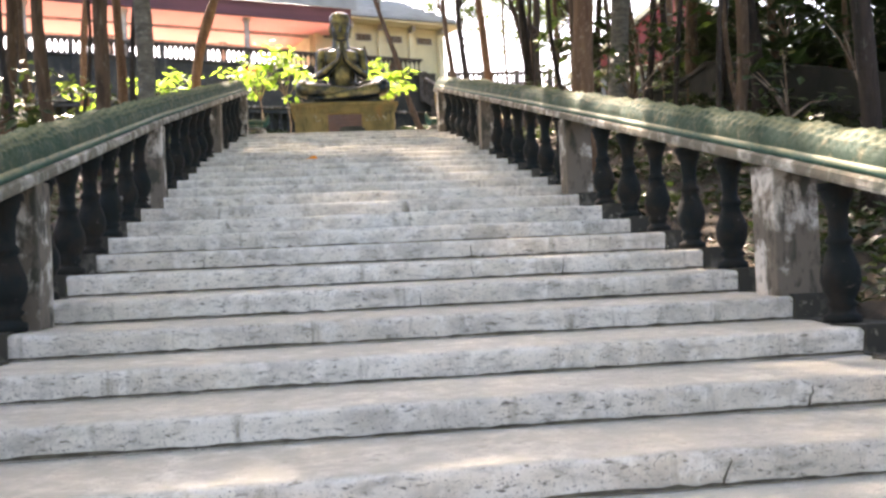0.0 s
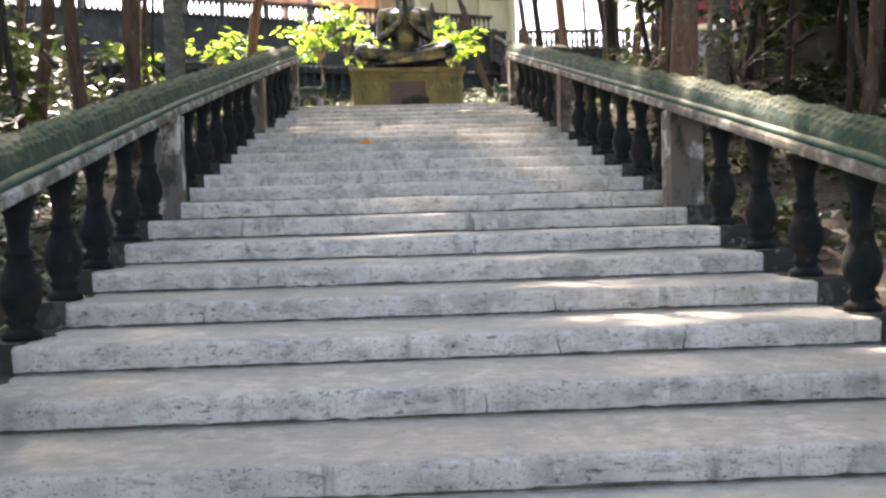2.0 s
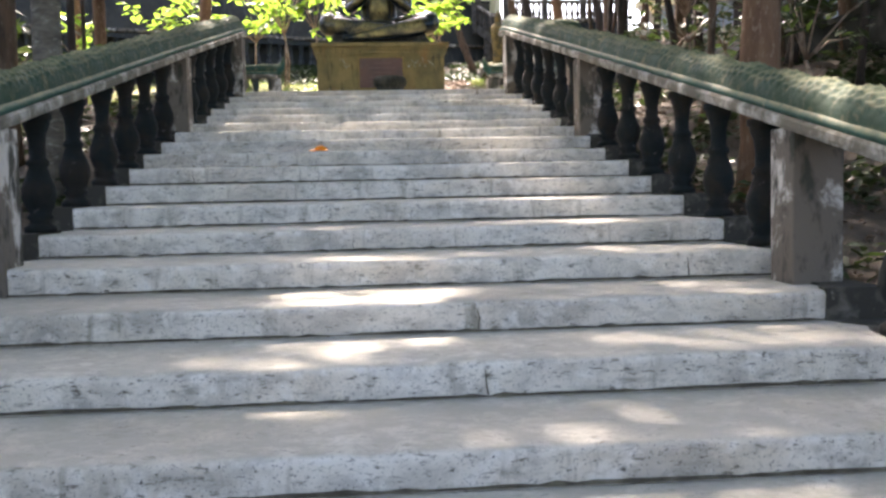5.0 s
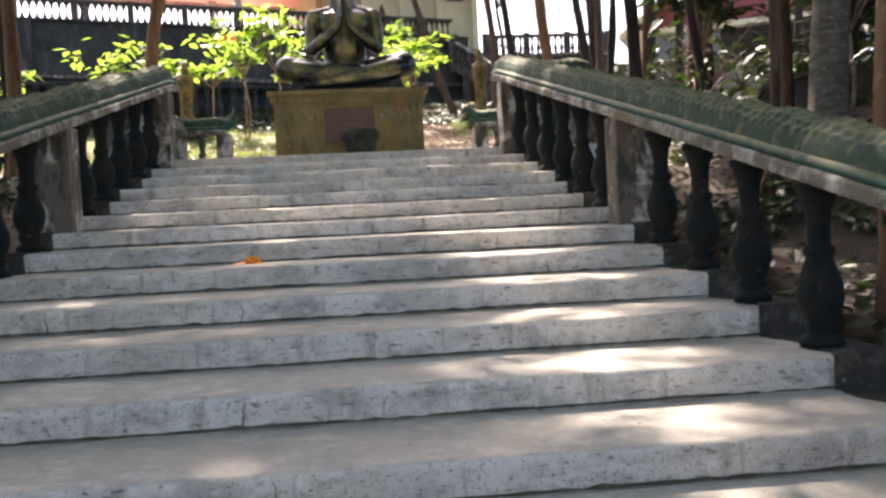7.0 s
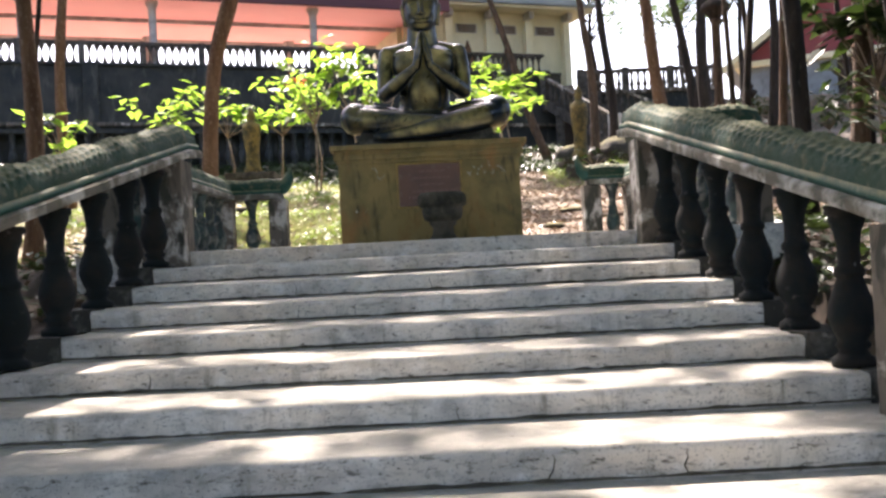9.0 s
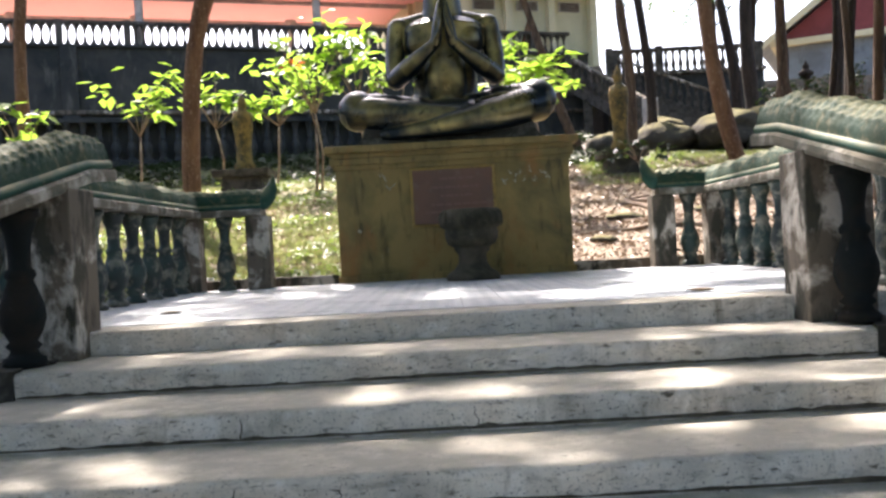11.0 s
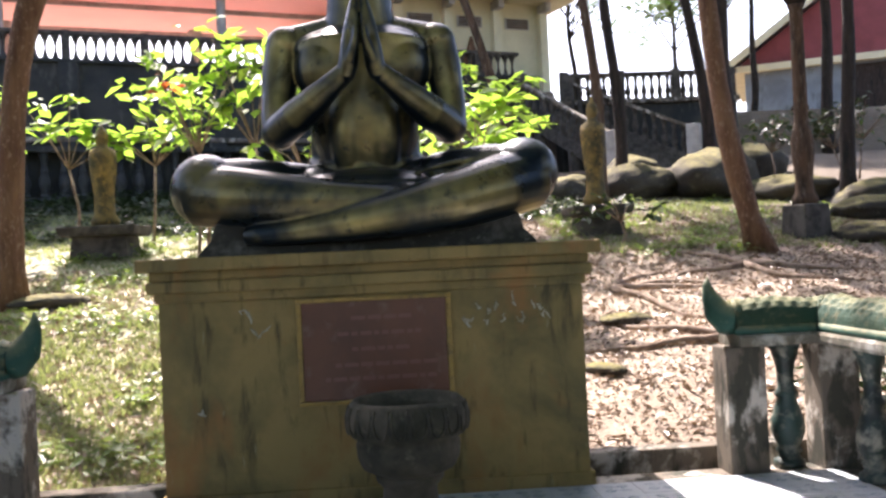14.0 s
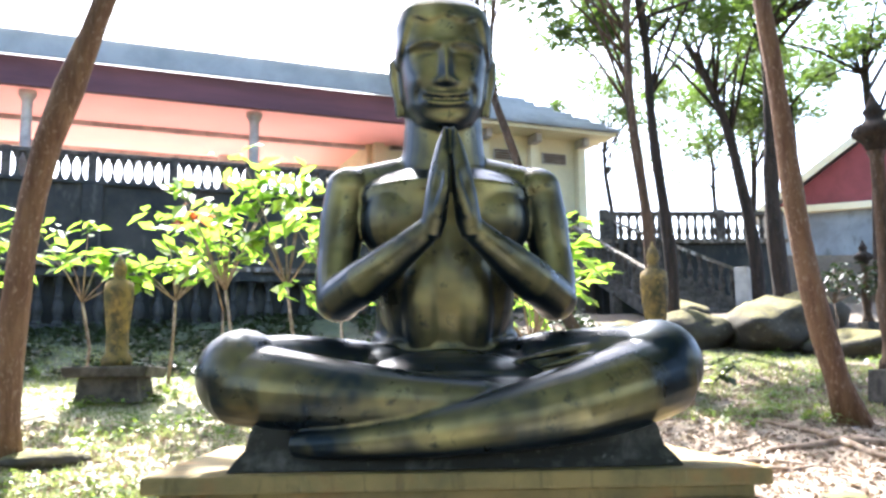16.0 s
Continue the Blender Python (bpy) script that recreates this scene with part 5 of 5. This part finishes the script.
# place, girth, height, bark, bend, crown size, crown reach
# reach shifts unseen crowns so their shade falls on stairs and landing
TREES = [
    # left of the stairs
    (-2.25, 12.6, 0.13, 8.5, BG, ((0, 0), (0.2, 0)), 0.9, (1.0, 0)), (-3.2, 14.2, 0.12, 9.0, B, ((0.1, 0), (0.3, 0)), 1.2, (0.6, 0)), (-4.4, 16.2, 0.12, 9.0, B, ((0, 0), (-0.2, 0)), 1.3, (1.6, 0)),
    (-3.9, 9.6, 0.11, 8.5, B, ((0.1, 0), (0.2, 0)), 0.95, (0.6, 0)), (-5.4, 14.0, 0.1, 8.0, BD, ((0, 0), (0, 0)), 1.0, (0, 0)), (-6.0, 18.8, 0.13, 8.5, B, ((0.2, 0), (0, 0)), 1.2, (1.5, 0)),
    (-4.7, 22.8, 0.13, 9.0, BR, ((0.1, 0), (0.1, 0)), 1.3, (2.2, -1.2)), (-7.2, 24.5, 0.13, 9.5, B, ((0, 0), (-0.2, 0)), 1.1, (3.4, 2.2)),
    (-7.4, 31.0, 0.14, 9.5, BR, ((0, 0), (0.2, 0)), 0.95, (2.5, 0.4)), (-9.6, 27.5, 0.15, 9.0, B, ((0, 0), (0, 0)), 1.0, (0, 0)),
    # right of the stairs
    (3.75, 12.3, 0.17, 9.0, BR, ((0, 0), (0.1, 0)), 1.1, (-1.2, 0)), (5.7, 16.6, 0.2, 9.0, BG, ((0, 0), (0.1, 0)), 1.4, (-2.4, 0.4)), (4.9, 20.4, 0.11, 9.0, BD, ((-0.1, 0), (-0.3, 0)), 1.3, (-1.8, 0)),
    (6.3, 13.2, 0.1, 7.5, B, ((0.1, 0), (0.3, 0)), 1.6, (-0.4, 0)), (7.6, 15.0, 0.14, 8.0, BD, ((0, 0), (-0.4, 0)), 1.65, (-0.6, 0)), (7.0, 10.0, 0.12, 8.0, B, ((0, 0), (0.2, 0)), 1.3, (0, 0)),
    (8.4, 19.5, 0.16, 8.0, B, ((0, 0), (0.1, 0)), 1.7, (-1.2, 0)), (9.6, 12.8, 0.12, 8.0, BD, ((0, 0), (0, 0)), 1.3, (0, 0)), (6.6, 22.8, 0.14, 9.0, B, ((0, 0), (0.2, 0)), 1.65, (0, -0.6)),
    (10.4, 17.0, 0.15, 8.0, B, ((0, 0), (0, 0)), 1.3, (0, 0)), (5.1, 8.0, 0.1, 8.5, BD, ((0, 0), (0, 0)), 1.25, (-1.8, 0)), (8.0, 25.6, 0.13, 8.5, BD, ((0.1, 0), (0.2, 0)), 1.2, (0.5, 0)),
    (6.3, 30.3, 0.17, 9.0, BR, ((-0.25, 0), (-1.0, 0)), 0.9, (1.2, 0)), (10.0, 34.6, 0.15, 8.5, BD, ((0, 0), (0.1, 0)), 1.0, (0.6, 0)),
    (5.5, 36.0, 0.14, 7.6, B, ((0, 0), (-0.4, 0)), 1.0, (0.2, 0.8)), (6.2, 37.2, 0.15, 8.2, BD, ((0.1, 0), (-0.5, 0)), 1.05, (1.2, 0.5)), (10.0, 42.3, 0.2, 7.6, BD, ((0.6, 0), (-1.5, 0)), 1.0, (0, 0)), (10.1, 40.9, 0.24, 8.6, BD, ((0, 0), (0, 0)), 1.2, (1.2, 0)),
    (12.6, 31.5, 0.18, 8.5, B, ((0, 0), (0.1, 0)), 1.2, (0, 0)), (4.4, 37.5, 0.13, 8.0, B, ((-0.2, 0), (-2.2, 0.6)), 0.55, (0, 0)), (8.2, 49.5, 0.12, 5.6, BD, ((0, 0), (-0.3, 0)), 0.9, (0, 0)), (11.6, 49.5, 0.12, 4.8, BD, ((0.2, 0), (0, 0)), 1.1, (0, 0)), (13.2, 46.6, 0.13, 5.6, BD, ((0.2, 0), (0, 0)), 1.1, (0, 0)), (3.4, 55.5, 0.16, 7.0, B, ((0, 0), (0, 0)), 1.1, (0, 0)),
    (13.6, 51.0, 0.16, 6.5, BD, ((0, 0), (0.3, 0)), 1.1, (0, 0)), (14.5, 44.0, 0.2, 8.0, BD, ((0, 0), (0, 0)), 1.2, (0, 0)), (17.5, 40.0, 0.2, 8.0, BD, ((0, 0), (0, 0)), 1.2, (0, 0)),
    (6.9, 18.4, 0.08, 8.5, BD, ((0.1, 0), (0.2, 0)), 0.7, (0, 0)), (7.7, 21.6, 0.1, 9.0, B, ((0, 0), (-0.2, 0)), 0.8, (0, 0)), (9.2, 23.4, 0.11, 8.8, BD, ((0.1, 0), (0.1, 0)), 0.8, (0, 0)), (5.6, 24.6, 0.07, 8.0, BD, ((0.15, 0), (0.3, 0)), 0.6, (0, 0)), (9.4, 17.6, 0.09, 8.2, B, ((-0.1, 0), (0, 0)), 0.7, (0, 0)), (7.2, 26.8, 0.09, 8.6, B, ((-0.1, 0), (0.2, 0)), 0.7, (0, 0)),
    # added shade trees beside the start of the walk, and unseen behind it
    (-3.6, 5.0, 0.14, 8.5, B, ((0, 0), (0.2, 0)), 1.25, (1.6, 0)), (4.8, 3.6, 0.15, 8.5, B, ((0, 0), (-0.2, 0)), 1.25, (-1.6, 0)), (-3.4, 0.6, 0.15, 8.0, B, ((0, 0), (0.3, 0)), 1.2, (1, 0)), (5.2, -1.5, 0.15, 8.0, B, ((0, 0), (-0.3, 0)), 1.2, (-1, 0)),
    (-4.5, -5.0, 0.16, 8.5, B, ((0, 0), (0.3, 0)), 1.3, (1, 0)), (6.0, -7.0, 0.16, 8.5, B, ((0, 0), (0, 0)), 1.3, (-1, 0)), (-7.5, 8.5, 0.12, 8.0, B, ((0, 0), (0, 0)), 1.3, (0, 0)), (-8.6, 14.5, 0.13, 8.0, BD, ((0, 0), (0, 0)), 1.3, (0, 0)), (-9.0, 20.5, 0.13, 8.5, B, ((0, 0), (0, 0)), 1.2, (0, 0)),
    (12.4, 22.0, 0.15, 7.5, BD, ((0, 0), (0, 0)), 1.4, (0, 0)), (13.0, 14.0, 0.15, 7.5, BD, ((0, 0), (0, 0)), 1.4, (0, 0)), (11.4, 8.0, 0.15, 7.5, BD, ((0, 0), (0, 0)), 1.4, (0, 0)), (10.8, 26.0, 0.15, 8.0, B, ((0, 0), (0, 0)), 1.3, (0, 0)),
]
for i, (x, y, r, h, bark, bend, size, arm) in enumerate(TREES):
    tree(x, y, r, h, bark, bend, True, i, size, arm)
tree(-3.75, 29.2, 0.17, 9.0, BR, seed=8, reach=(1.8, -2.8), crown_scale=1.2, label="leaning tree with a swollen knot and red-brown bark",
     line=((-3.75, 29.2, 4.5), (-3.72, 29.2, 6.2), (-3.62, 29.2, 7.6), (-3.47, 29.2, 8.45), (-3.28, 29.2, 9.05), (-3.05, 29.2, 9.7), (-2.86, 29.2, 10.3), (-2.5, 29.3, 11.6), (-2.1, 29.5, 13.6)))

SAPLINGS = [
    # right of the stairs
    (4.3, 15.4, 0.05, 0.2), (5.2, 18.6, 0.06, -0.2), (6.1, 15.2, 0.05, 0.3), (6.9, 14.0, 0.045, -0.3), (7.9, 17.0, 0.06, 0.1), (8.9, 18.2, 0.055, 0.35), (7.3, 19.6, 0.05, -0.2), (9.8, 20.6, 0.06, 0.2),
    (5.5, 12.2, 0.04, 0.25), (8.6, 13.6, 0.05, -0.15), (6.0, 26.4, 0.055, 0.3), (8.9, 27.6, 0.06, -0.2), (4.6, 22.4, 0.045, 0.15), (9.9, 15.8, 0.05, 0.3),
    # left of the stairs
    (-3.0, 16.0, 0.05, 0.1), (-3.9, 18.6, 0.06, -0.1), (-5.0, 20.4, 0.05, 0.2), (-4.6, 13.2, 0.045, 0.2), (-6.3, 16.6, 0.06, 0.0), (-5.7, 25.2, 0.055, 0.2), (-3.3, 11.4, 0.04, -0.2), (-7.4, 19.4, 0.06, 0.1),
]
for i, (x, y, r, lean) in enumerate(SAPLINGS):
    tree(x, y, r, 7.2, BD if i % 3 else B, ((lean, 0), (0.6 * lean, 0.1)), True, 70 + i, 0.45, (0, 0), "slender sapling with dark bark and a small crown")

# ---- woods around ----


def woods(name, areas, count, seed):
    rr = random.Random(seed)
    spots = []
    for x0, x1, y0, y1, h in areas:
        for _ in range(count):
            x, y = rr.uniform(x0, x1), rr.uniform(y0, y1)
            spots.append((Vector((x, y, ground_z(x, y) + rr.uniform(0.3, h))), rr.uniform(0.7, 1.2)))
    v, f = leaf_geo(spots, 42, 0.5, rr)
    me = bpy.data.meshes.new(name)
    me.from_pydata(v, [], f)
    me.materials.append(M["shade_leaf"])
    tagged(new(name, me), "dark leaf mass added round the slope to block side light", "woods", kind="stuff")


# leaf masses added to block side light; the last lies unseen behind the start
woods("woods", ((13.5, 19, -8, 31, 3.6), (-17, -11.5, -8, 32, 7.5)), 230, 11)
woods("woods", ((8.9, 10.6, 2, 27, 2.4), (-11, -7.6, 2, 27, 2.9)), 120, 13)
woods("woods", ((-11, 13, -17, -12, 8.5),), 260, 12)

# ---- shrubs with backlit leaves ----


def shrub(x, y, height, clumps, seed, mat="shrub", size=0.34, label="slender shrub with bright yellow-green leaves"):
    rr = random.Random(seed)
    z = ground_z(x, y) - 0.05
    t = thing("shrub", (x, y, z), label, "shrub", "shrubs")
    fork = Vector((x + 0.1 * rr.uniform(-1, 1), y, z + height * 0.5))
    spots, g = [], Geo().tube([(x, y, z), (x + 0.06, y, z + height * 0.25), fork], [0.03, 0.024, 0.018], 7)
    for k in range(clumps):
        c = Vector((x + rr.uniform(-0.75, 0.75), y + rr.uniform(-0.5, 0.5), z + height * rr.uniform(0.62, 1.0)))
        spots.append((c, rr.uniform(0.16, 0.3)))
        g.tube([fork, fork.lerp(c, 0.5) + Vector((0, 0, 0.08)), tuple(c)], [0.014, 0.011, 0.005], 6)
    part("stem", g, M["root"], t, smooth=True)
    v, f = leaf_geo(spots, 11, size, rr, 0.5)
    gg = Geo()
    gg.v, gg.f = v, f
    part("foliage", gg, M[mat], t)


for i, (x, y, h, n) in enumerate(((-5.3, 31.2, 2.8, 7), (-4.0, 32.6, 2.7, 7), (-2.9, 33.0, 2.7, 9), (-1.8, 31.8, 3.2, 12), (-0.9, 31.4, 3.4, 10), (-0.2, 30.6, 2.7, 7), (1.9, 28.6, 2.6, 9), (2.4, 30.6, 2.7, 9), (2.8, 33.5, 2.8, 8), (-7.0, 30.0, 2.2, 6))):
    shrub(x, y, h, n, i)
shrub(-1.85, 31.3, 2.75, 1, 77, "red_leaf", 0.24, "small sprig of red leaves among green shrubs")
for i, (x, y, h, n) in enumerate(((5.2, 14.4, 1.6, 7), (6.4, 17.5, 2.2, 9), (7.6, 12.0, 1.8, 8), (8.6, 16.0, 2.4, 10), (4.6, 17.8, 1.2, 5), (9.8, 14.4, 2.6, 10), (6.0, 20.5, 1.8, 7), (5.6, 10.2, 1.5, 6), (-3.8, 11.2, 1.5, 6), (-5.0, 17.5, 1.7, 7), (-3.4, 17.6, 1.2, 5), (-5.6, 12.0, 1.6, 6), (4.5, 31.2, 0.8, 5), (8.0, 23.6, 1.6, 6), (9.5, 19.0, 2.6, 14), (10.8, 21.5, 2.8, 14), (11.2, 13.5, 2.8, 14), (9.0, 9.5, 2.4, 12), (8.2, 21.0, 2.2, 12), (11.8, 17.5, 3.0, 16), (10.2, 24.0, 2.6, 14), (12.2, 10.5, 2.8, 14),
        (9.6, 37.2, 1.5, 14), (10.8, 36.6, 1.6, 14), (11.8, 37.6, 1.8, 16), (12.6, 35.6, 1.8, 16), (11.4, 34.6, 1.4, 14), (-7.0, 16.5, 2.0, 12), (-7.4, 12.5, 2.0, 12), (-8.0, 20.0, 2.0, 12), (-6.4, 22.5, 1.8, 8))):
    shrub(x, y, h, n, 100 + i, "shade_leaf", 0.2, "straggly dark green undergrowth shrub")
shrub(6.45, 22.0, 3.1, 15, 151, "shade_leaf", 0.42, "tall dense shrub with large dark green leaves")

# ---- grass, fallen leaves ----


def scatter(name, mat, count, area, maker, seed, label, category):
    rr = random.Random(seed)
    v, f = [], []
    for _ in range(count):
        x0, x1, y0, y1 = area(rr)
        x, y = rr.uniform(x0, x1), rr.uniform(y0, y1)
        if (-2.3 < x < 3.8 and 17.5 < y < 23.3) or (-1.95 < x < 3.25 and y < 18.2) or (-0.6 < x < 2.1 and 22 < y < 24.8):
            continue
        maker(rr, x, y, ground_z(x, y), v, f)
    me = bpy.data.meshes.new(name)
    me.from_pydata(v, [], f)
    me.materials.append(mat)
    tagged(new(name, me), label, category, kind="stuff")


def blade(rr, x, y, z, v, f):
    if noise.noise(Vector((x * 0.6, y * 0.6, 7))) < -0.4:
        return
    for _ in range(6):
        a, h = rr.uniform(0, 6.28), rr.uniform(0.03, 0.085)
        px, py = x + rr.uniform(-0.06, 0.06), y + rr.uniform(-0.06, 0.06)
        dx, dy = 0.012 * math.cos(a), 0.012 * math.sin(a)
        k = len(v)
        v += [(px - dx, py - dy, z - 0.01), (px + dx, py + dy, z - 0.01), (px - dy * 4 * rr.random() + rr.uniform(-0.04, 0.04), py + dx * 4, z + h)]
        f.append((k, k + 1, k + 2))


def fallen(rr, x, y, z, v, f):
    a, s = rr.uniform(0, 6.28), 0.014 + 0.046 * rr.random() ** 2.2
    c, d = math.cos(a) * s, math.sin(a) * s
    t = rr.uniform(-0.03, 0.03)
    k = len(v)
    z += 0.015
    v += [(x - c, y - d, z + t), (x - d * 0.45, y + c * 0.45, z + 0.02), (x + c, y + d, z - t * 0.3), (x + d * 0.45, y - c * 0.45, z + 0.012)]
    f += [(k, k + 1, k + 2), (k, k + 2, k + 3)]


scatter("grass", M["grass"], 9000, lambda r: (-7.5, -0.2, 23.2, 37) if r.random() < 0.72 else (3.6, 9.0, 30.5, 36), blade, 5, "short patchy sunlit grass", "grass")
scatter("leaf_litter", M["litter"], 26000, lambda r: (1.8, 9.5, 23.2, 34), fallen, 6, "dry pale fallen leaves on the dusty slope", "leaves")
scatter("leaf_litter", M["litter_dark"], 10000, lambda r: (3.1, 8, 2, 23) if r.random() < 0.6 else (-6.5, -1.8, 2, 24), fallen, 9, "brown fallen leaves darkened for tree shade", "leaves")
scatter("grass", M["grass"], 2600, lambda r: (-4.6, -0.5, 23.2, 28), blade, 15, "short patchy sunlit grass", "grass")
scatter("leaf_litter", M["litter"], 16000, lambda r: (-6.5, -0.3, 23.2, 31), fallen, 16, "dry pale fallen leaves in the grass", "leaves")


def plantlet(rr, x, y, z, v, f):
    if noise.noise(Vector((x * 0.7, y * 0.7, 3))) < -0.15:
        return
    vv, ff = leaf_geo([(Vector((x, y, z + 0.1)), 0.13)], 7, 0.15, rr, 0.4)
    k = len(v)
    v += vv
    f += [tuple(i + k for i in q) for q in ff]


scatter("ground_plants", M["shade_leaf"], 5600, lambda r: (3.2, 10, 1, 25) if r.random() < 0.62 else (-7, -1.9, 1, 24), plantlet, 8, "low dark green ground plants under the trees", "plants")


# plants added where the strip below the wall should lie in shade
scatter("ground_plants", M["shade_leaf"], 3600, lambda r: (-10, 5, 33.6, 41), plantlet, 18, "low dark plants added to darken the terrace wall strip", "plants")


def herb(rr, x, y, z, v, f):
    if noise.noise(Vector((x * 0.8, y * 0.8, 21))) < 0.08:
        return
    vv, ff = leaf_geo([(Vector((x, y, z + 0.06)), 0.1)], 8, 0.1, rr, 0.35)
    k = len(v)
    v += vv
    f += [tuple(i + k for i in q) for q in ff]


scatter("ground_plants", M["herb"], 3400, lambda r: (-7, -0.3, 23.3, 35) if r.random() < 0.75 else (3.4, 9, 30, 36), herb, 28, "low bright green creeping plants in sunlit patches", "plants")


def lone_leaf(x, y, z, size, mat, name, label, turn, tip=0):
    g = Geo()
    for i in range(7):
        q = i / 6
        wd = size * 0.32 * math.sin(math.pi * min(1, q * 0.92 + 0.04))
        for s in (-1, 0, 1):
            g.v.append((size * (q - 0.5), s * wd, 0.004 + 0.22 * abs(s) * wd + 0.03 * (q - 0.5) ** 2 * size * 4))
    for i in range(6):
        for j in (0, 1):
            a = i * 3 + j
            g.f.append((a, a + 3, a + 4, a + 1))
    ob = new(name, mesh_of(name, g, mat, True))
    ob.matrix_basis = pose(x, y, z, tip, 0, turn)
    so = ob.modifiers.new("thick", "SOLIDIFY")
    so.thickness = 0.003
    tagged(ob, label, "leaf")


lone_leaf(2.1, 18.6, DECK + 0.004, 0.17, M["dry_leaf"], "fallen_leaf", "curled dry brown leaf on the tiles", -25)
lone_leaf(-1.2, 19.2, DECK + 0.004, 0.14, M["dry_leaf"], "fallen_leaf", "curled dry brown leaf on the tiles", 10)
lone_leaf(1.95, 18.95, DECK + 0.004, 0.06, M["dry_leaf"], "fallen_leaf", "small dry brown leaf on the tiles", 60)
for dx, dy, dz, turn, tip, size in ((-0.04, 0.0, 0.0, 5, 8, 0.11), (0.02, 0.015, 0.022, 20, 55, 0.1), (0.045, -0.01, 0.0, 150, -10, 0.1), (0.0, 0.02, 0.022, 170, -60, 0.09), (0.01, -0.02, 0.018, 80, 30, 0.08)):
    lone_leaf(-0.02 + dx, 13.48 + dy, stair_z(nose_y(8)) + 0.014 + dz, size, M["petal"], "flower_petal", "bright orange petal on a stair tread", turn, tip)

# ---- tiles of the landing ----
tg = Geo().box((0, 0, 0), (TILE - 0.003, TILE - 0.003, 0.012))
TILE_ME = mesh_of("tile", tg, M["tile"])
rest = Geo()
count = 0
nx, ny = int((DECK_X[1] - 0.1 - TILE_X) / TILE), int((DECK_Y[1] - 0.05 - TILE_Y) / TILE)
for j in range(ny):
    for i in range(nx):
        c = (TILE_X + (i + 0.5) * TILE, TILE_Y + (j + 0.5) * TILE, DECK - 0.008 + rng.uniform(-0.0012, 0.0012))
        if j < 13 and count < 300:
            piece("tile", TILE_ME, deck, c)
            count += 1
        else:
            rest.box(c, (TILE - 0.003, TILE - 0.003, 0.012))
tagged(part("tiles_rest", rest, M["tile"], deck), kind="stuff")
